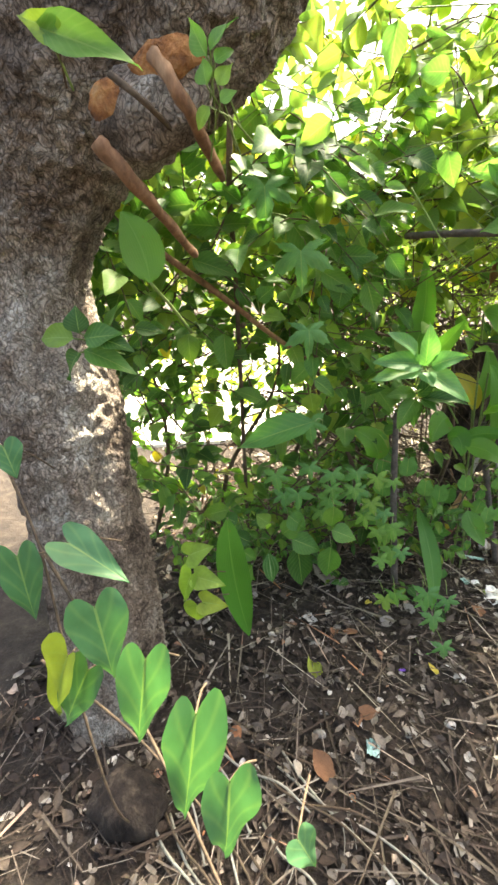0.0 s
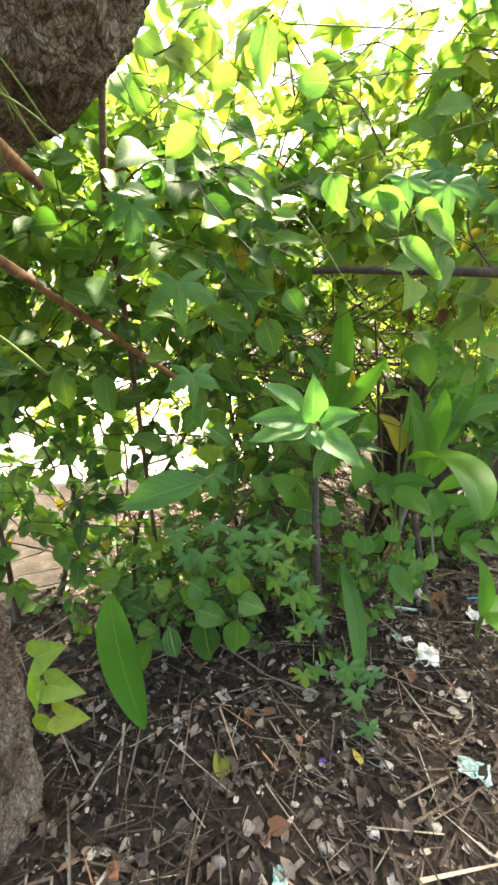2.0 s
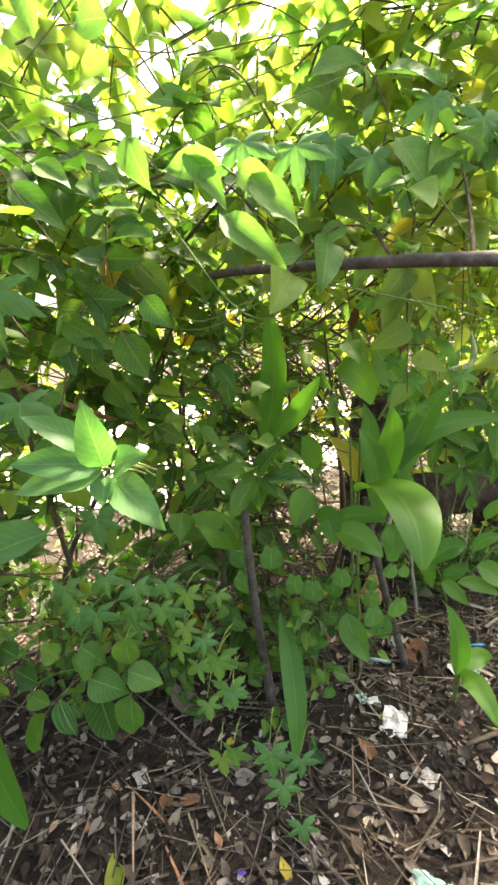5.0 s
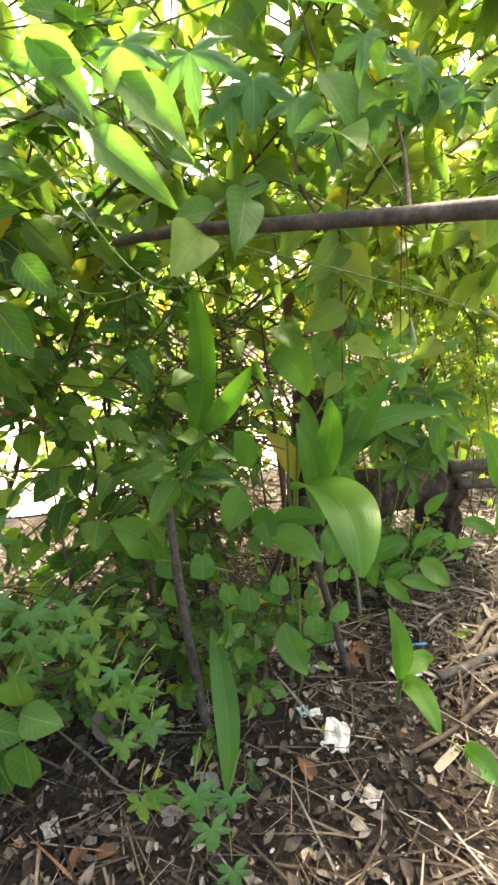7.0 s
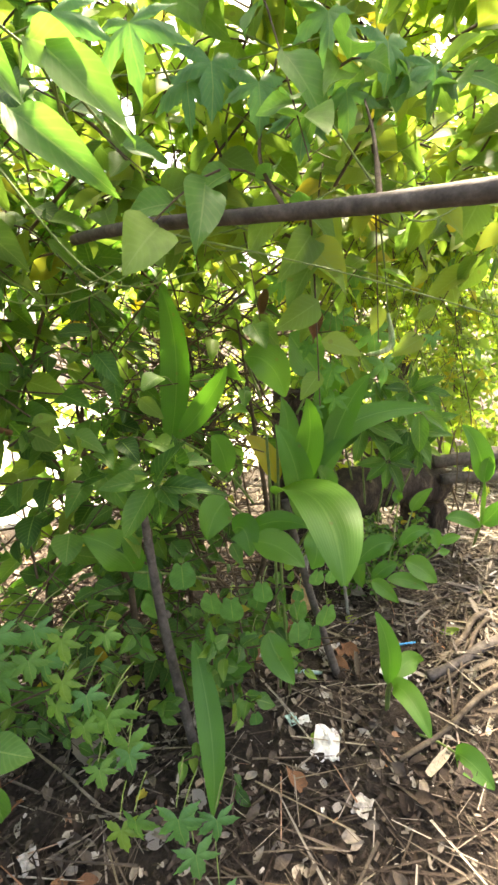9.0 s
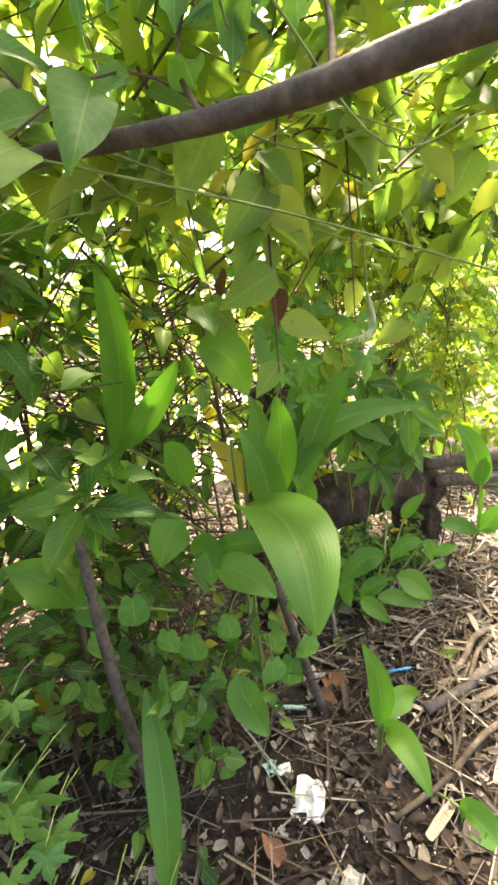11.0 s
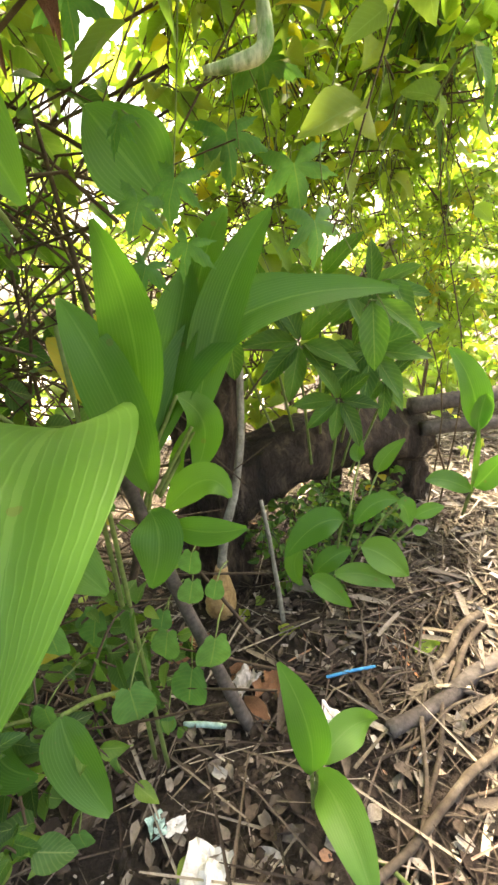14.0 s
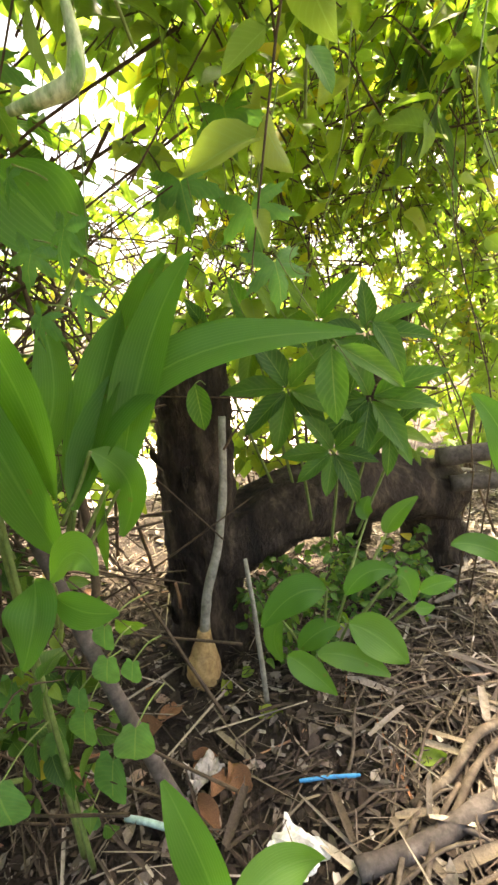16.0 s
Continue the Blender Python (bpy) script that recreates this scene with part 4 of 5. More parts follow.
ground_stick("pale dry stick on the litter", (2.0, 2.35), (2.25, 2.75), 0.007, 0.006, M_DRY, 6, 0.02)
ground_stick("pale dry stick on the litter", (1.95, 2.25), (2.15, 2.7), 0.006, 0.006, M_DRY, 7, 0.02)
ground_stick("pale dry stick on the litter", (1.25, 1.5), (1.6, 1.75), 0.007, 0.005, M_DRY, 8)
ground_stick("thin dark twig on the soil", (0.35, 1.35), (0.95, 1.15), 0.006, 0.004, M_TWIG, 9)
ground_stick("thin dark twig on the soil", (1.15, 1.9), (1.55, 1.8), 0.005, 0.004, M_TWIG, 10)
for k in range(16):
    x, y = rng.uniform(0.15, 0.6), rng.uniform(0.95, 1.35)
    ground_stick("thin grey twig in a brush heap by the tree", (x, y), (x + rng.uniform(0.2, 0.5), y - rng.uniform(0.05, 0.4)), 0.004, 0.003, M_GREYSTEM if k % 3 else M_TWIG, 20 + k, rng.uniform(0, 0.05))
for k in range(60):
    x, y = rng.uniform(1.9, 2.7), rng.uniform(2.3, 3.3)
    a = rng.uniform(0.2, 1.4)
    L = rng.uniform(0.15, 0.4)
    ground_stick("bleached bamboo twig on the litter", (x, y), (x + math.cos(a) * L, y + math.sin(a) * L), rng.uniform(0.003, 0.006), 0.003, M_DRY, 50 + k, rng.uniform(0, 0.03))
for k in range(10):
    x, y = rng.uniform(0.4, 1.7), rng.uniform(1.3, 2.2)
    tagged(lump("pebble", None, on_ground(x, y, 0.006), rng.uniform(0.012, 0.022), M_STONE if k % 2 else M_CHIP, k, squash=(1.2, 0.9, 0.6), detail=2), "small pale pebble on the soil", "stone", "pebbles")
rock = lump("stone", None, (0.16, 0.98, 0.05), 0.10, M_ROT, 4, squash=(1.1, 0.9, 0.9))
tagged(rock, "dark mossy stone at the foot of the tree", "stone")

# dried leaves caught in the hedge
for p, q, w in (((1.50, 2.30, 1.515), (1.505, 2.28, 1.43), 0.035), ((1.455, 2.42, 1.57), (1.46, 2.4, 1.50), 0.035), ((1.36, 2.5, 1.60), (1.35, 2.47, 1.50), 0.03)):
    v, f, u = leaf_shape(width_ovate, 8, 4, fold=0.6, droop=0.3, curl=0.9, seed=5)
    ob = new("withered_leaf", mesh_of("withered_leaf", v, f, u, M_BROWN))
    ob.matrix_world = leaf_pose(p, q, w, (0.2, -0.9, 0.3))
    tagged(ob, "withered rust-brown leaf hanging in the hedge", "leaf")

gourd = thing("snake_gourd", (1.725, 2.33, 1.45), "striped green and white gourd hanging from the vine", "gourd")
line = smooth_line([(1.725, 2.33, 1.5), (1.735, 2.32, 1.44), (1.73, 2.31, 1.405), (1.70, 2.3, 1.39), (1.66, 2.3, 1.385)], 5)
v, f = tube(line, [0.003 + 0.007 * math.sin(math.pi * (0.08 + 0.85 * i / (len(line) - 1))) for i in range(len(line))], 12, 0.03, 1)
part("fruit", mesh_of("fruit", v, f, mat=M_GOURD), gourd)
stick("stalk", gourd, [(1.725, 2.33, 1.5), (1.72, 2.34, 1.6), (1.70, 2.36, 1.8)], 0.002, 0.003, M_STEM, 5)

# trailing yam vine at the foot of the tree
vine = thing("yam_vine", (0.15, 0.95, 0.0), "trailing vine with glossy heart-shaped leaves before the tree trunk", "vine")
leaf_at(vine, "heart", (0.192, 0.900, 1.008), (0.328, 0.900, 0.927), 0.096, (0.35, -0.55, 0.8))
leaf_at(vine, "heart", (0.341, 0.760, 0.981), (0.356, 0.760, 0.814), 0.108, (0.35, -0.55, 0.8))
leaf_at(vine, "heart", (0.465, 0.700, 0.950), (0.420, 0.700, 0.719), 0.087, (0.35, -0.55, 0.8))
leaf_at(vine, "heart", (0.589, 0.600, 0.988), (0.553, 0.600, 0.737), 0.084, (0.35, -0.55, 0.8))
leaf_at(vine, "heart", (0.643, 0.560, 0.943), (0.633, 0.560, 0.760), 0.072, (0.35, -0.55, 0.8))
leaf_at(vine, "heart", (0.303, 0.760, 0.830), (0.194, 0.760, 0.627), 0.087, (0.35, -0.55, 0.8))
leaf_at(vine, "heart", (0.720, 0.600, 0.796), (0.749, 0.600, 0.741), 0.051, (0.35, -0.55, 0.8))
leaf_at(vine, "heart_yellow", (0.282, 0.740, 0.879), (0.192, 0.740, 0.686), 0.100)
leaf_at(vine, "heart", (0.083, 0.900, 1.219), (0.099, 0.900, 1.146), 0.069, (0.35, -0.55, 0.8))
leaf_at(vine, "heart", (0.096, 0.860, 0.989), (0.099, 0.860, 0.806), 0.095, (0.35, -0.55, 0.8))
leaf_at(vine, "heart_yellow", (0.306, 1.260, 0.756), (0.380, 1.260, 0.795), 0.083)
leaf_at(vine, "heart_yellow", (0.310, 1.260, 0.688), (0.252, 1.260, 0.565), 0.083)
leaf_at(vine, "heart_yellow", (0.328, 1.260, 0.681), (0.417, 1.260, 0.665), 0.076)
leaf_at(vine, "heart_yellow", (0.320, 1.260, 0.577), (0.303, 1.260, 0.489), 0.085)
leaf_at(vine, "heart_yellow", (0.339, 1.260, 0.591), (0.421, 1.260, 0.584), 0.078)
canopy_sprig = thing("hanging_sprig", (0.3, 0.85, 1.95), "pale green twining shoot hanging beside the bark", "vine")
leaf_at(canopy_sprig, "ovate_light", (0.343, 0.850, 1.830), (0.474, 0.850, 1.778), 0.055)
leaf_at(canopy_sprig, "heart_yellow", (0.363, 0.850, 1.824), (0.301, 0.850, 1.853), 0.037)
leaf_at(canopy_sprig, "ovate_light", (0.506, 1.050, 1.862), (0.476, 1.050, 1.917), 0.038)
leaf_at(canopy_sprig, "ovate_light", (0.513, 1.050, 1.868), (0.554, 1.050, 1.916), 0.034)
leaf_at(canopy_sprig, "ovate_light", (0.520, 1.050, 1.852), (0.548, 1.050, 1.871), 0.031)
leaf_at(canopy_sprig, "ovate_light", (0.504, 1.050, 1.824), (0.497, 1.050, 1.863), 0.041)
leaf_at(canopy_sprig, "ovate_light", (0.523, 1.050, 1.822), (0.549, 1.050, 1.849), 0.033)
leaf_at(canopy_sprig, "ovate_light", (0.527, 1.050, 1.798), (0.555, 1.050, 1.814), 0.028)
leaf_at(canopy_sprig, "ovate_light", (0.507, 1.050, 1.793), (0.480, 1.050, 1.767), 0.029)
trunk_shoot = thing("leafy_shoot", (0.1, 1.05, 1.4), "leafy shoot of broad pointed leaves against the trunk", "plant")
leaf_at(trunk_shoot, "ovate", (0.170, 1.060, 1.415), (0.075, 1.060, 1.426), 0.068)
leaf_at(trunk_shoot, "ovate", (0.186, 1.060, 1.427), (0.183, 1.060, 1.485), 0.072)
leaf_at(trunk_shoot, "ovate", (0.198, 1.060, 1.415), (0.287, 1.060, 1.426), 0.066)
leaf_at(trunk_shoot, "ovate", (0.194, 1.060, 1.391), (0.307, 1.060, 1.349), 0.061)
leaf_at(trunk_shoot, "ovate", (0.179, 1.060, 1.385), (0.118, 1.060, 1.331), 0.063)
leaf_at(trunk_shoot, "ovate", (0.232, 1.060, 1.415), (0.309, 1.060, 1.396), 0.054)

# sprigs at the front of the hedge
sprig = thing("shrub_sprig", (0.93, 1.9, 0.0), "shrub shoot with a whorl of broad pointed grey-green leaves", "shrub")
leaf_at(sprig, "ovate_grey", (0.935, 1.360, 1.315), (0.939, 1.310, 1.415), 0.062)
leaf_at(sprig, "ovate_grey", (0.930, 1.360, 1.320), (0.812, 1.310, 1.336), 0.061)
leaf_at(sprig, "ovate_grey", (0.930, 1.360, 1.309), (0.811, 1.310, 1.293), 0.060)
leaf_at(sprig, "ovate_grey", (0.951, 1.360, 1.315), (1.006, 1.310, 1.354), 0.056)
leaf_at(sprig, "ovate_grey", (0.946, 1.360, 1.299), (1.039, 1.310, 1.246), 0.063)
leaf_at(sprig, "ovate_grey", (0.935, 1.360, 1.299), (0.951, 1.310, 1.277), 0.046)
leaf_at(sprig, "ovate_grey", (0.914, 1.360, 1.347), (0.853, 1.310, 1.407), 0.050)
leaf_at(sprig, "ovate_grey", (0.648, 1.580, 1.098), (0.364, 1.580, 1.004), 0.115)
leaf_at(sprig, "ovate_light", (1.054, 1.500, 1.783), (1.111, 1.500, 1.698), 0.051)
leaf_at(sprig, "ovate_light", (1.107, 1.500, 1.752), (1.003, 1.500, 1.762), 0.048)
leaf_at(sprig, "ovate_light", (1.101, 1.500, 1.684), (1.201, 1.500, 1.604), 0.054)
leaf_at(sprig, "ovate_light", (1.150, 1.500, 1.731), (1.230, 1.500, 1.649), 0.059)
leaf_at(sprig, "ovate_light", (1.129, 1.500, 1.741), (1.191, 1.500, 1.719), 0.051)
leaf_at(sprig, "ovate_light", (0.825, 1.500, 2.075), (0.812, 1.500, 1.969), 0.063)
leaf_at(sprig, "ovate_light", (0.946, 1.500, 1.963), (0.875, 1.500, 1.977), 0.061)
leaf_at(sprig, "ovate_light", (0.680, 1.500, 1.900), (0.597, 1.500, 1.856), 0.066)
leaf_at(sprig, "ovate_light", (0.960, 1.500, 1.807), (0.978, 1.500, 1.728), 0.059)
leaf_at(sprig, "ovate", (0.329, 1.750, 2.108), (0.379, 1.750, 2.163), 0.076)
leaf_at(sprig, "ovate", (0.407, 1.750, 2.149), (0.420, 1.750, 2.205), 0.061)
leaf_at(sprig, "ovate", (0.207, 1.750, 1.792), (0.093, 1.750, 1.797), 0.091)
leaf_at(sprig, "ovate", (0.294, 1.750, 1.719), (0.151, 1.750, 1.745), 0.092)
leaf_at(sprig, "ovate", (0.199, 1.750, 1.620), (0.367, 1.750, 1.571), 0.094)
leaf_at(sprig, "ovate", (0.302, 1.750, 1.369), (0.304, 1.750, 1.235), 0.091)
leaf_at(sprig, "ovate", (0.163, 1.750, 1.369), (0.164, 1.750, 1.251), 0.092)
leaf_at(sprig, "ovate", (0.431, 1.750, 1.479), (0.484, 1.750, 1.524), 0.070)
leaf_at(sprig, "ovate", (0.684, 1.750, 1.773), (0.673, 1.750, 1.852), 0.074)
leaf_at(sprig, "ovate", (0.708, 1.750, 1.608), (0.827, 1.750, 1.598), 0.071)
leaf_at(sprig, "ovate", (0.777, 1.750, 1.689), (0.857, 1.750, 1.687), 0.065)
leaf_at(sprig, "ovate", (0.856, 1.750, 1.604), (0.908, 1.750, 1.532), 0.066)
leaf_at(sprig, "ovate", (0.720, 1.750, 1.521), (0.702, 1.750, 1.446), 0.084)
leaf_at(sprig, "ovate", (0.645, 1.750, 1.566), (0.765, 1.750, 1.491), 0.076)
leaf_at(sprig, "ovate", (0.613, 1.750, 1.256), (0.534, 1.750, 1.188), 0.073)
leaf_at(sprig, "ovate", (0.628, 1.750, 1.206), (0.709, 1.750, 1.157), 0.073)
leaf_at(sprig, "ovate", (0.617, 1.750, 1.155), (0.630, 1.750, 1.077), 0.083)
sprig_b = thing("shrub_sprig", (0.99, 2.24, 0.0), "shrub shoot of soft green pointed leaves on a dark upright stick", "shrub")
leaf_at(sprig_b, "ovate", (1.038, 2.120, 1.072), (1.117, 2.050, 1.203), 0.074)
leaf_at(sprig_b, "ovate", (1.026, 2.120, 1.080), (0.914, 2.050, 1.102), 0.067)
leaf_at(sprig_b, "ovate", (1.029, 2.120, 1.059), (0.954, 2.050, 0.951), 0.089)
leaf_at(sprig_b, "ovate", (1.054, 2.120, 1.058), (1.110, 2.050, 1.019), 0.061)
leaf_at(sprig_b, "ovate", (1.055, 2.120, 1.064), (1.239, 2.050, 1.074), 0.067)
leaf_at(sprig_b, "ovate", (1.028, 2.120, 1.093), (1.008, 2.050, 1.120), 0.058)
leaf_at(sprig_b, "ovate", (1.028, 2.200, 1.037), (1.029, 2.120, 0.951), 0.087)
leaf_at(sprig_b, "ovate", (1.083, 2.200, 1.088), (1.105, 2.120, 1.191), 0.073)
leaf_at(sprig_b, "ovate", (1.091, 2.200, 1.070), (1.183, 2.120, 1.049), 0.083)
leaf_at(sprig_b, "ovate", (0.974, 2.200, 1.109), (0.936, 2.120, 1.099), 0.069)
leaf_at(sprig_b, "ovate", (0.851, 2.200, 1.243), (0.857, 2.120, 1.184), 0.098)
leaf_at(sprig_b, "ovate", (0.859, 2.200, 1.096), (0.944, 2.120, 1.014), 0.100)
leaf_at(sprig_b, "ovate", (0.641, 2.200, 1.277), (0.779, 2.120, 1.267), 0.089)
leaf_at(sprig_b, "ovate", (0.626, 2.200, 1.344), (0.618, 2.120, 1.413), 0.088)
leaf_at(sprig_b, "ovate", (0.776, 2.200, 1.321), (0.872, 2.120, 1.310), 0.080)
leaf_at(sprig_b, "ovate", (0.910, 2.200, 1.397), (0.921, 2.120, 1.458), 0.062)
leaf_at(sprig_b, "ovate", (0.932, 2.200, 1.364), (0.958, 2.120, 1.306), 0.063)
leaf_at(sprig_b, "ovate", (1.327, 2.200, 1.485), (1.354, 2.120, 1.437), 0.076)
leaf_at(sprig_b, "ovate", (1.063, 2.200, 1.358), (1.032, 2.120, 1.349), 0.066)
leaf_at(sprig_b, "ovate", (0.608, 2.200, 1.013), (0.582, 2.120, 1.007), 0.094)
leaf_at(sprig_b, "ovate", (0.636, 2.200, 0.957), (0.633, 2.120, 0.899), 0.095)
leaf_at(sprig_b, "ovate", (0.737, 2.200, 0.897), (0.746, 2.120, 0.841), 0.104)
leaf_at(sprig_b, "ovate", (0.698, 2.200, 1.137), (0.632, 2.120, 1.109), 0.083)
leaf_at(sprig_b, "ovate", (0.774, 2.200, 1.045), (0.865, 2.120, 1.118), 0.075)
leaf_at(sprig_b, "ovate", (0.883, 2.200, 1.300), (0.908, 2.120, 1.277), 0.064)
leaf_at(sprig_b, "ovate", (1.253, 2.200, 1.252), (1.303, 2.120, 1.261), 0.054)
leaf_at(sprig_b, "ovate", (0.549, 2.200, 1.195), (0.582, 2.120, 1.111), 0.100)
gourd_vine = thing("gourd_vine", (0.75, 2.05, 0.0), "climbing vine with small deeply lobed leaves", "vine")
leaf_at(gourd_vine, "lobed", (0.463, 1.860, 0.809), (0.482, 1.830, 0.717), 0.110)
leaf_at(gourd_vine, "lobed", (0.557, 1.860, 0.733), (0.576, 1.830, 0.632), 0.119)
leaf_at(gourd_vine, "lobed", (0.684, 1.860, 0.715), (0.702, 1.830, 0.624), 0.109)
leaf_at(gourd_vine, "lobed", (0.696, 1.860, 0.829), (0.714, 1.830, 0.743), 0.103)
leaf_at(gourd_vine, "lobed", (0.791, 1.860, 0.841), (0.808, 1.830, 0.761), 0.098)
leaf_at(gourd_vine, "lobed", (0.799, 1.860, 0.757), (0.817, 1.830, 0.681), 0.095)
leaf_at(gourd_vine, "lobed", (0.601, 1.860, 1.048), (0.618, 1.830, 0.937), 0.128)
leaf_at(gourd_vine, "lobed", (1.181, 1.800, 0.095), (1.195, 1.770, 0.026), 0.094)
leaf_at(gourd_vine, "lobed", (1.094, 1.800, 0.357), (1.110, 1.770, 0.266), 0.112)
leaf_at(gourd_vine, "lobed", (0.497, 1.860, 0.719), (0.517, 1.830, 0.639), 0.098)
leaf_at(gourd_vine, "lobed", (0.602, 1.860, 0.851), (0.621, 1.830, 0.773), 0.095)
leaf_at(gourd_vine, "lobed", (1.127, 1.800, 0.240), (1.142, 1.770, 0.158), 0.105)
leaf_at(gourd_vine, "lobed", (1.107, 1.800, 0.011), (1.122, 1.770, -0.060), 0.096)
leaf_at(gourd_vine, "lobed", (0.594, 1.600, 1.652), (0.605, 1.570, 1.507), 0.164)
leaf_at(gourd_vine, "lobed", (0.620, 1.600, 1.419), (0.633, 1.570, 1.307), 0.128)
leaf_at(gourd_vine, "lobed", (0.488, 1.600, 1.825), (0.500, 1.570, 1.690), 0.152)
leaf_at(gourd_vine, "lobed", (1.123, 1.600, 1.841), (1.131, 1.570, 1.748), 0.102)
leaf_at(gourd_vine, "lobed", (1.212, 1.600, 1.825), (1.220, 1.570, 1.734), 0.101)
leaf_at(gourd_vine, "lobed_yellow", (0.829, 1.830, 0.658), (0.846, 1.800, 0.592), 0.086)
leaf_at(gourd_vine, "lobed_yellow", (0.886, 1.830, 0.598), (0.902, 1.800, 0.532), 0.087)
leaf_at(gourd_vine, "lobed_yellow", (0.905, 1.830, 0.461), (0.922, 1.800, 0.408), 0.076)
leaf_at(gourd_vine, "lobed_yellow", (0.936, 1.830, 0.276), (0.952, 1.800, 0.204), 0.095)
leaf_at(gourd_vine, "lobed_yellow", (0.784, 1.830, 0.778), (0.801, 1.800, 0.716), 0.081)
leaf_at(gourd_vine, "lobed_yellow", (0.937, 1.900, 0.784), (0.952, 1.870, 0.738), 0.071)
leaf_at(gourd_vine, "lobed_yellow", (0.931, 1.900, 0.583), (0.936, 1.870, 0.479), 0.124)
leaf_at(gourd_vine, "lobed_yellow", (0.957, 1.900, 0.472), (0.964, 1.870, 0.380), 0.115)
leaf_at(gourd_vine, "lobed_yellow", (0.869, 1.830, 0.831), (0.884, 1.800, 0.764), 0.086)
leaf_at(gourd_vine, "lobed_yellow", (0.854, 1.830, 0.722), (0.870, 1.800, 0.661), 0.083)
leaf_at(gourd_vine, "lobed", (0.904, 1.830, 0.679), (0.920, 1.800, 0.625), 0.077)
leaf_at(gourd_vine, "lobed_yellow", (0.945, 1.830, 0.614), (0.958, 1.800, 0.546), 0.090)
leaf_at(gourd_vine, "lobed", (0.985, 1.830, 0.506), (1.000, 1.800, 0.455), 0.077)
leaf_at(gourd_vine, "lobed_yellow", (0.696, 1.830, 0.773), (0.714, 1.800, 0.705), 0.088)
leaf_at(gourd_vine, "lobed_yellow", (0.656, 1.830, 0.663), (0.674, 1.800, 0.595), 0.091)
leaf_at(gourd_vine, "lobed_yellow", (0.977, 1.830, 0.303), (0.990, 1.800, 0.234), 0.096)
leaf_at(gourd_vine, "lobed", (1.092, 1.830, 0.278), (1.105, 1.800, 0.227), 0.080)
leaf_at(gourd_vine, "lobed", (1.182, 1.830, 0.306), (1.192, 1.800, 0.238), 0.095)
leaf_at(gourd_vine, "lobed", (1.280, 1.900, 1.951), (1.284, 1.870, 1.836), 0.127)
leaf_at(gourd_vine, "lobed", (1.362, 1.900, 1.913), (1.366, 1.870, 1.807), 0.116)
leaf_at(gourd_vine, "lobed", (1.434, 1.900, 1.860), (1.438, 1.870, 1.758), 0.111)
leaf_at(gourd_vine, "lobed", (1.235, 1.900, 1.918), (1.241, 1.870, 1.820), 0.105)
leaf_at(gourd_vine, "lobed", (1.518, 1.900, 1.888), (1.520, 1.870, 1.792), 0.104)
leaf_at(gourd_vine, "lobed", (1.587, 1.900, 1.958), (1.589, 1.870, 1.854), 0.112)
leaf_at(gourd_vine, "lobed", (1.669, 1.900, 1.917), (1.671, 1.870, 1.813), 0.113)
leaf_at(gourd_vine, "lobed", (1.486, 1.900, 2.008), (1.489, 1.870, 1.905), 0.111)
gourd_shoot = thing("gourd_vine", (1.72, 3.2, 0.0), "thin climbing vine with pale lobed leaves and curled tendrils", "vine")
leaf_at(gourd_shoot, "lobed", (1.663, 2.900, 1.561), (1.680, 2.900, 1.417), 0.171)
leaf_at(gourd_shoot, "lobed", (1.821, 2.900, 1.488), (1.845, 2.900, 1.339), 0.173)
leaf_at(gourd_shoot, "lobed", (1.866, 2.900, 1.355), (1.891, 2.900, 1.218), 0.154)
leaf_at(gourd_shoot, "lobed", (1.428, 2.600, 1.664), (1.432, 2.600, 1.567), 0.122)
leaf_at(gourd_shoot, "lobed", (1.762, 3.000, 1.745), (1.783, 3.000, 1.601), 0.177)
leaf_at(gourd_shoot, "lobed", (1.806, 2.200, 1.440), (1.818, 2.200, 1.394), 0.057)
leaf_at(gourd_shoot, "lobed", (1.597, 2.500, 1.354), (1.564, 2.500, 1.267), 0.102)
leaf_at(gourd_shoot, "lobed", (1.532, 2.500, 1.322), (1.500, 2.500, 1.248), 0.086)
leaf_at(gourd_shoot, "lobed", (1.607, 2.500, 1.254), (1.578, 2.500, 1.179), 0.086)
leaf_at(gourd_shoot, "lobed", (1.531, 2.500, 1.223), (1.500, 2.500, 1.154), 0.078)
leaf_at(gourd_shoot, "lobed", (1.517, 2.500, 1.432), (1.487, 2.500, 1.373), 0.074)
round_creeper = thing("round_leaf_creeper", (1.0, 2.35, 0.0), "low creeper with round heart-shaped leaves", "plant")
leaf_at(round_creeper, "round", (0.880, 2.300, 0.444), (0.875, 2.300, 0.328), 0.106)
leaf_at(round_creeper, "round", (0.939, 2.300, 0.602), (0.937, 2.300, 0.500), 0.096)
leaf_at(round_creeper, "round", (0.978, 2.300, 0.196), (0.977, 2.300, 0.106), 0.080)
leaf_at(round_creeper, "round", (1.206, 2.300, 0.581), (1.208, 2.300, 0.493), 0.083)
leaf_at(round_creeper, "round", (1.433, 2.300, 0.483), (1.438, 2.300, 0.397), 0.080)
leaf_at(round_creeper, "round", (1.270, 2.300, 0.449), (1.273, 2.300, 0.379), 0.064)
leaf_at(round_creeper, "round", (1.316, 2.300, 0.639), (1.319, 2.300, 0.565), 0.070)
leaf_at(round_creeper, "round", (0.931, 2.300, 0.723), (0.927, 2.300, 0.621), 0.098)
leaf_at(round_creeper, "round", (1.267, 2.300, 0.107), (1.271, 2.300, 0.050), 0.051)
leaf_at(round_creeper, "round", (1.048, 2.300, 0.717), (1.047, 2.300, 0.623), 0.090)
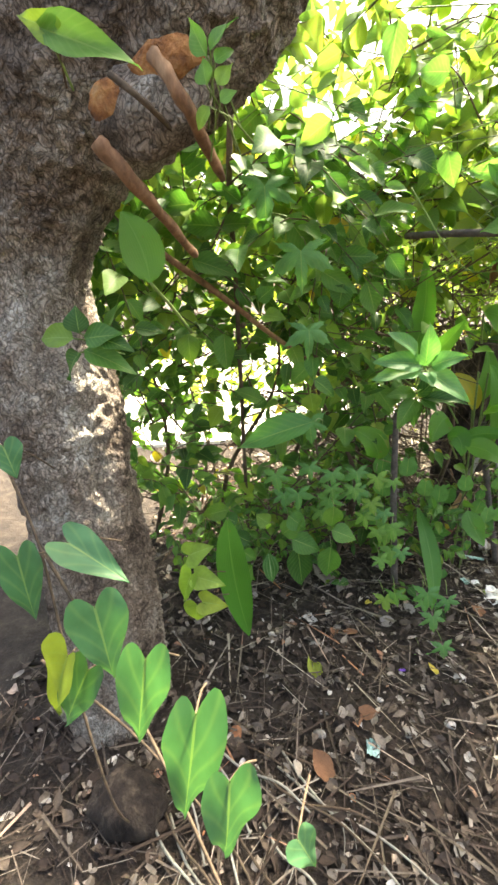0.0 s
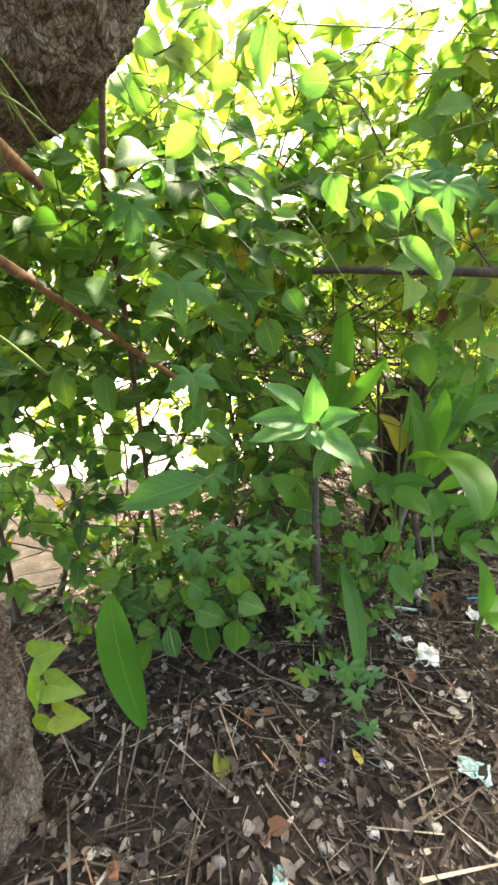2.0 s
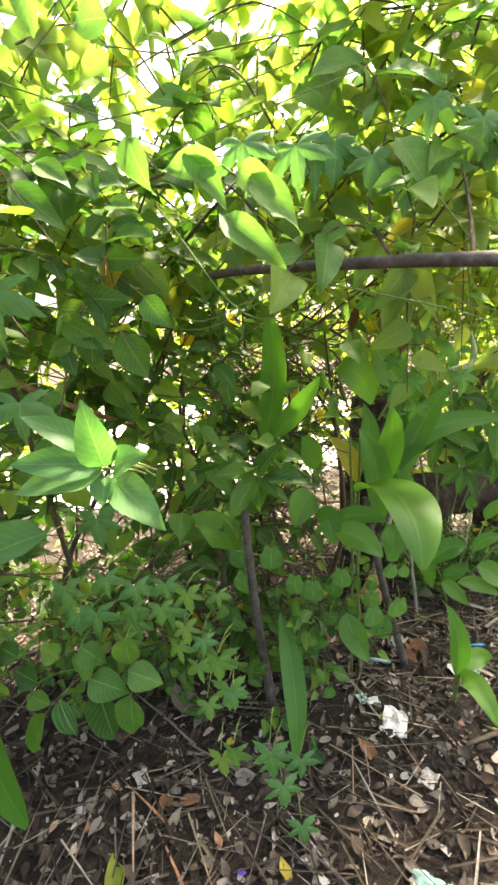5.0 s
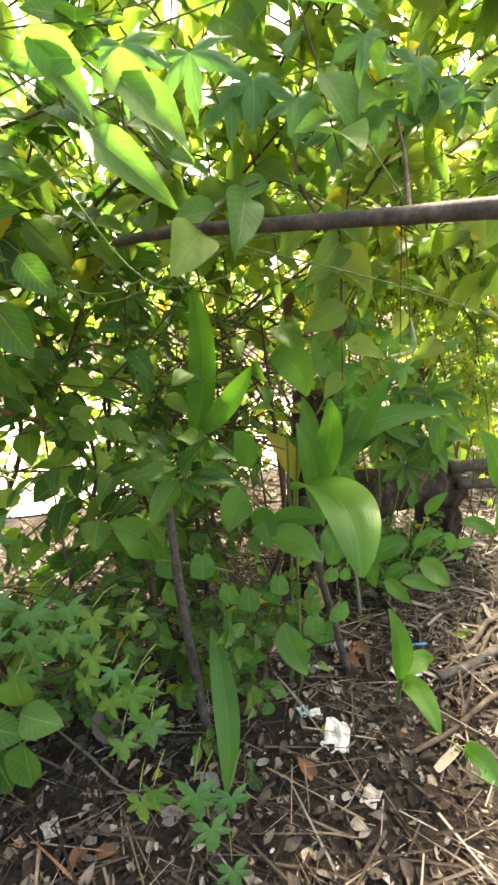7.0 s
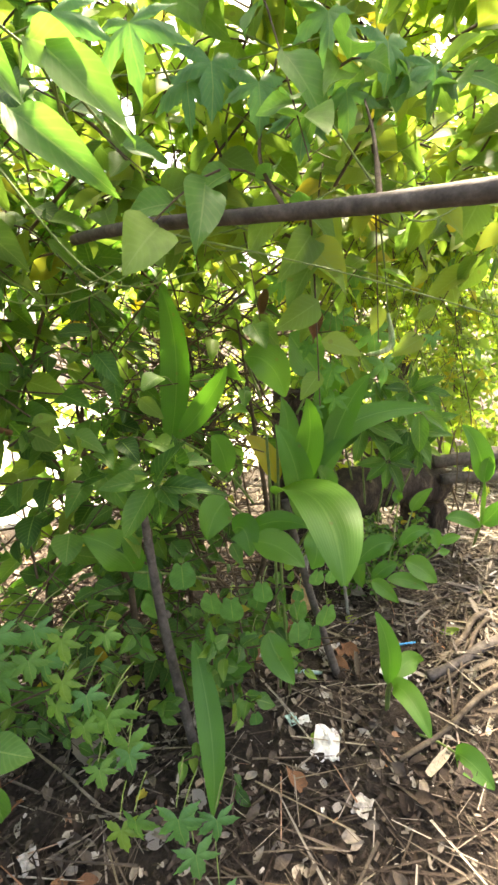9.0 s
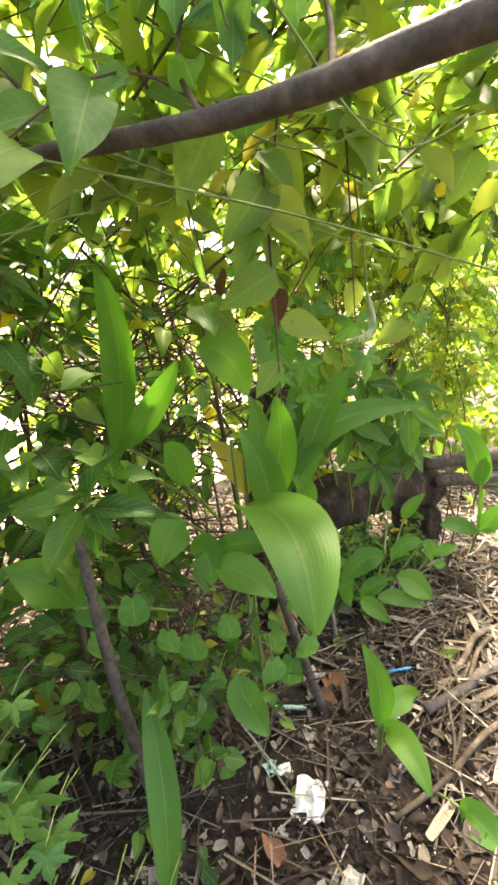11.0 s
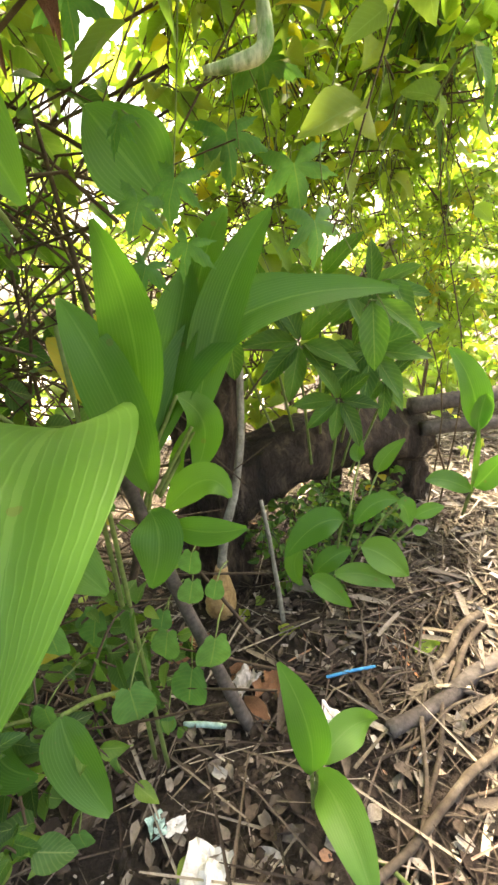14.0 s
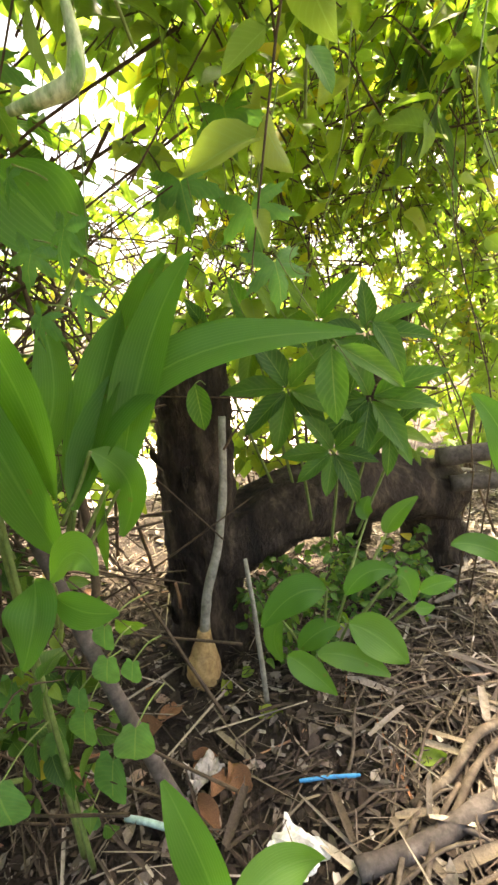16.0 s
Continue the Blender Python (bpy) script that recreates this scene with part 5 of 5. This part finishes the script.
leaf_at(round_creeper, "round", (1.138, 2.300, 0.602), (1.139, 2.300, 0.518), 0.079)
leaf_at(round_creeper, "round", (1.530, 2.500, 0.560), (1.514, 2.500, 0.496), 0.058)
leaf_at(round_creeper, "round", (1.565, 2.500, 0.403), (1.545, 2.500, 0.306), 0.083)
leaf_at(round_creeper, "round", (1.502, 2.500, 0.318), (1.478, 2.500, 0.205), 0.095)
leaf_at(round_creeper, "round", (1.456, 2.500, 0.486), (1.441, 2.500, 0.431), 0.048)
leaf_at(round_creeper, "round", (1.536, 2.500, 0.632), (1.522, 2.500, 0.576), 0.052)
leaf_at(round_creeper, "round", (1.458, 2.500, 0.429), (1.439, 2.500, 0.348), 0.070)
leaf_at(round_creeper, "round", (1.304, 2.500, 0.492), (1.277, 2.500, 0.398), 0.083)
leaf_at(round_creeper, "round", (1.426, 2.500, 0.175), (1.410, 2.500, 0.114), 0.049)
leaf_at(round_creeper, "round", (1.582, 2.500, 0.556), (1.570, 2.500, 0.507), 0.044)
leaf_at(round_creeper, "round", (1.382, 2.500, 0.365), (1.361, 2.500, 0.286), 0.067)
herb = thing("leafy_herb", (0.42, 1.8, 0.0), "low herb of dark green ovate leaves, one with a white vein", "plant")
leaf_at(herb, "ovate", (0.570, 1.800, 0.474), (0.591, 1.800, 0.278), 0.121)
leaf_at(herb, "ovate", (0.543, 1.800, 0.516), (0.668, 1.800, 0.471), 0.106)
leaf_at(herb, "ovate", (0.504, 1.800, 0.535), (0.586, 1.800, 0.607), 0.095)
leaf_at(herb, "ovate", (0.371, 1.800, 0.363), (0.281, 1.800, 0.183), 0.091)
leaf_at(herb, "ovate", (0.360, 1.800, 0.478), (0.271, 1.800, 0.517), 0.079)
leaf_at(herb, "ovate", (0.306, 1.800, 0.565), (0.228, 1.800, 0.603), 0.078)
leaf_at(herb, "ovate", (0.324, 1.800, 0.429), (0.383, 1.800, 0.388), 0.075)
leaf_at(herb, "ovate", (0.448, 1.800, 0.575), (0.391, 1.800, 0.615), 0.077)
leaf_at(herb, "ovate", (0.529, 1.800, 0.625), (0.604, 1.800, 0.565), 0.095)
leaf_at(herb, "ovate", (0.272, 1.800, 0.628), (0.144, 1.800, 0.586), 0.088)
leaf_at(herb, "white_vein", (0.445, 1.780, 0.446), (0.468, 1.780, 0.268), 0.078)
leaf_at(herb, "ovate", (0.710, 1.740, 0.610), (0.810, 1.740, 0.579), 0.089)
leaf_at(herb, "ovate", (0.710, 1.740, 0.532), (0.698, 1.740, 0.384), 0.105)
leaf_at(herb, "ovate", (0.716, 1.740, 0.714), (0.710, 1.740, 0.610), 0.088)

# broad-bladed ginger plants
ginger = thing("ginger_plant", (1.38, 2.5, 0.0), "broad-leaved ginger plant with long arching ribbed blades", "plant")
blade(ginger, (1.385, 2.420, 0.920), (1.482, 2.090, 1.010), (1.514, 1.895, 0.880), 0.195)
blade(ginger, (1.440, 2.560, 0.860), (1.495, 2.450, 1.070), (1.487, 2.355, 1.255), 0.105)
blade(ginger, (1.484, 2.550, 0.850), (1.650, 2.640, 1.095), (2.040, 2.740, 1.140), 0.110)
blade(ginger, (1.385, 2.590, 0.900), (1.350, 2.570, 1.020), (1.275, 2.600, 1.090), 0.080, tone="yellow")
blade(ginger, (1.560, 2.600, 0.880), (1.640, 2.620, 1.130), (1.750, 2.620, 1.300), 0.100)
blade(ginger, (1.466, 2.570, 0.860), (1.530, 2.620, 1.060), (1.575, 2.680, 1.225), 0.110)
blade(ginger, (1.559, 2.620, 1.039), (1.598, 2.700, 1.212), (1.659, 2.750, 1.335), 0.099)
blade(ginger, (1.470, 2.500, 0.780), (1.450, 2.430, 1.000), (1.385, 2.440, 1.160), 0.105)
blade(ginger, (1.378, 2.600, 0.936), (1.436, 2.620, 1.070), (1.416, 2.650, 1.227), 0.091)
blade(ginger, (1.537, 2.550, 0.965), (1.580, 2.600, 0.881), (1.545, 2.600, 0.772), 0.085)
blade(ginger, (1.560, 2.550, 0.898), (1.511, 2.600, 0.798), (1.501, 2.600, 0.696), 0.041)
blade(ginger, (1.567, 2.750, 1.109), (1.681, 2.850, 1.162), (1.841, 2.900, 1.189), 0.074)
blade(ginger, (1.284, 2.350, 0.817), (1.380, 2.320, 0.858), (1.471, 2.290, 0.848), 0.072)
blade(ginger, (1.293, 2.300, 0.798), (1.376, 2.270, 0.790), (1.455, 2.240, 0.733), 0.102)
blade(ginger, (1.210, 2.350, 0.922), (1.173, 2.320, 0.894), (1.143, 2.290, 0.816), 0.114)
blade(ginger, (1.009, 2.450, 1.084), (1.068, 2.420, 1.382), (1.046, 2.390, 1.622), 0.104)
blade(ginger, (1.049, 2.420, 1.131), (1.158, 2.390, 1.249), (1.236, 2.360, 1.367), 0.079)
blade(ginger, (1.296, 2.316, 1.397), (1.370, 2.300, 1.370), (1.415, 2.320, 1.270), 0.110)
blade(ginger, (1.554, 2.600, 1.312), (1.489, 2.570, 1.398), (1.447, 2.540, 1.459), 0.165)
blade(ginger, (1.167, 2.300, 0.409), (1.187, 2.270, 0.363), (1.267, 2.240, 0.365), 0.092)
blade(ginger, (0.905, 2.250, 0.730), (0.868, 2.220, 0.826), (0.776, 2.190, 0.891), 0.127)
blade(ginger, (1.225, 2.350, 0.818), (1.265, 2.320, 0.830), (1.282, 2.290, 0.752), 0.105)
blade(ginger, (1.329, 2.250, 0.489), (1.355, 2.220, 0.425), (1.408, 2.190, 0.340), 0.095)
blade(ginger, (1.208, 2.450, 0.993), (1.195, 2.420, 1.085), (1.171, 2.390, 1.142), 0.089)
blade(ginger, (1.491, 2.400, 0.786), (1.510, 2.360, 0.742), (1.489, 2.340, 0.667), 0.092)
blade(ginger, (1.521, 2.400, 0.786), (1.599, 2.360, 0.856), (1.643, 2.340, 0.831), 0.062)
blade(ginger, (1.525, 2.400, 0.756), (1.599, 2.360, 0.759), (1.666, 2.340, 0.774), 0.051)
hanging_ginger = thing("ginger_plant", (1.08, 2.24, 0.0), "single long green blade hanging from a pale bent stalk", "plant")
blade(hanging_ginger, (1.090, 2.180, 0.520), (1.150, 2.030, 0.330), (1.154, 1.925, 0.150), 0.078)
left_ginger = thing("ginger_plant", (0.30, 1.60, 0.0), "single drooping green blade with a yellow fleck", "plant")
blade(left_ginger, (0.329, 1.590, 0.706), (0.345, 1.600, 0.420), (0.388, 1.634, 0.130), 0.125)
blade(left_ginger, (0.247, 1.300, 1.533), (0.233, 1.300, 1.613), (0.190, 1.300, 1.698), 0.106)
sprout = thing("ginger_sprout", (1.765, 2.345, 0.0), "young sprout of one upright and several low green blades", "plant")
blade(sprout, (1.760, 2.340, 0.190), (1.750, 2.315, 0.360), (1.703, 2.320, 0.506), 0.078)
blade(sprout, (1.772, 2.330, 0.200), (1.805, 2.235, 0.222), (1.836, 2.135, 0.172), 0.085)
blade(sprout, (1.776, 2.350, 0.200), (1.850, 2.405, 0.226), (1.928, 2.461, 0.179), 0.075)
blade(sprout, (1.952, 2.200, 0.034), (1.984, 2.150, 0.045), (2.033, 2.100, 0.003), 0.093)
clump = thing("ginger_sprout", (1.93, 2.98, 0.0), "low clump of fresh green ribbed leaves among straw", "plant")
blade(clump, (1.950, 2.930, 0.449), (1.858, 2.930, 0.435), (1.760, 2.930, 0.329), 0.100)
blade(clump, (1.817, 2.950, 0.339), (1.788, 2.950, 0.281), (1.808, 2.950, 0.201), 0.064)
blade(clump, (1.859, 2.970, 0.230), (1.922, 2.970, 0.290), (1.984, 2.970, 0.315), 0.076)
blade(clump, (1.916, 2.900, 0.269), (2.014, 2.900, 0.264), (2.114, 2.900, 0.209), 0.073)
blade(clump, (2.008, 2.930, 0.349), (2.087, 2.930, 0.307), (2.165, 2.930, 0.226), 0.114)
blade(clump, (1.832, 2.880, 0.277), (1.888, 2.880, 0.238), (1.965, 2.880, 0.155), 0.076)
blade(clump, (2.005, 3.000, 0.394), (2.068, 3.000, 0.467), (2.147, 3.000, 0.473), 0.066)
blade(clump, (2.155, 3.020, 0.447), (2.181, 3.020, 0.429), (2.199, 3.020, 0.360), 0.073)
blade(clump, (2.226, 3.050, 0.379), (2.274, 3.050, 0.403), (2.326, 3.050, 0.413), 0.053)
blade(clump, (2.167, 3.300, 0.453), (2.197, 3.300, 0.516), (2.272, 3.300, 0.587), 0.067)
blade(clump, (2.200, 3.000, 0.360), (2.223, 3.000, 0.355), (2.254, 3.000, 0.361), 0.039)
blade(clump, (2.105, 3.350, 0.487), (2.096, 3.350, 0.531), (2.118, 3.350, 0.574), 0.062)
seedling = thing("ginger_sprout", (2.63, 3.52, 0.0), "young upright sprout beside the fallen logs", "plant")
blade(seedling, (2.658, 3.500, 0.536), (2.606, 3.480, 0.741), (2.488, 3.450, 0.911), 0.139)
blade(seedling, (2.658, 3.500, 0.536), (2.658, 3.480, 0.641), (2.659, 3.450, 0.713), 0.093)
blade(seedling, (2.657, 3.500, 0.245), (2.654, 3.480, 0.409), (2.635, 3.450, 0.587), 0.032)
blade(seedling, (2.672, 3.500, 0.262), (2.721, 3.480, 0.337), (2.776, 3.450, 0.446), 0.115)
blade(seedling, (2.657, 3.500, 0.245), (2.532, 3.480, 0.315), (2.423, 3.450, 0.336), 0.096)

# umbrella shrub with fans of leaflets
umbrella = thing("umbrella_shrub", (1.95, 3.45, 0.0), "shrub with fans of long glossy leaflets over the stump", "shrub")
fan(umbrella, (1.860, 3.200, 0.995), 0.180)
fan(umbrella, (2.117, 3.250, 0.944), 0.191)
fan(umbrella, (1.992, 3.200, 0.785), 0.155)
fan(umbrella, (1.750, 3.300, 1.165), 0.181)
fan(umbrella, (1.959, 3.350, 1.202), 0.163)
fan(umbrella, (2.114, 3.250, 1.148), 0.159)
fan(umbrella, (1.596, 3.300, 1.197), 0.135)
fan(umbrella, (2.183, 3.300, 0.829), 0.133)
leaf_at(umbrella, "leaflet", (1.992, 2.780, 1.115), (1.989, 2.740, 0.956), 0.072)
leaf_at(umbrella, "leaflet", (2.007, 2.800, 1.117), (2.170, 2.850, 1.016), 0.052)
leaf_at(umbrella, "leaflet", (1.632, 2.950, 1.050), (1.644, 2.950, 0.918), 0.067)
leaf_at(umbrella, "leaflet", (2.103, 3.000, 1.169), (2.204, 3.000, 1.033), 0.065)
leaf_at(umbrella, "leaflet_light", (1.832, 3.200, 1.223), (1.783, 3.200, 1.377), 0.052)
leaf_at(umbrella, "leaflet_light", (1.970, 2.300, 1.387), (1.994, 2.300, 1.351), 0.026)

# leaf sheaths that carry the blades
for plant, ends in BLADES.items():
    foot = plant.location.copy()
    top = max(p.z for p in ends)
    if len(ends) > 12:
        for k in range(2):
            o = Vector((0.025 * math.cos(2.1 * k), 0.025 * math.sin(2.1 * k), 0))
            mean = sum(ends, Vector()) / len(ends)
            stick("sheath", plant, [foot + o, (foot + o).lerp(Vector((mean.x, mean.y, top)), 0.45), Vector((mean.x, mean.y, top * 0.8)) + o], 0.006, 0.005, M_STEM, 8, 0.03)
    for b in ends:
        low = Vector((foot.x * 0.5 + b.x * 0.5, foot.y * 0.6 + b.y * 0.4 + 0.02, max(0.0, b.z - 0.14)))
        stick("blade_stalk", plant, [low, low.lerp(b, 0.55) + Vector((0, 0.01, 0)), b], 0.005, 0.004, M_STEM, 7, 0.03)
# stems of the yam vine
for pts in ([(-0.05, 1.02, 1.15), (0.06, 0.96, 0.95), (0.15, 0.88, 0.7), (0.22, 0.85, 0.3), (0.2, 0.95, 0.0)], [(0.06, 0.96, 0.95), (0.25, 0.84, 0.86), (0.45, 0.72, 0.72), (0.62, 0.62, 0.5)], [(0.0, 0.95, 0.6), (0.3, 0.9, 0.45), (0.55, 0.85, 0.2), (0.62, 0.8, 0.0)]):
    stick("vine_stem", vine, pts, 0.004, 0.003, M_TWIG, 6)
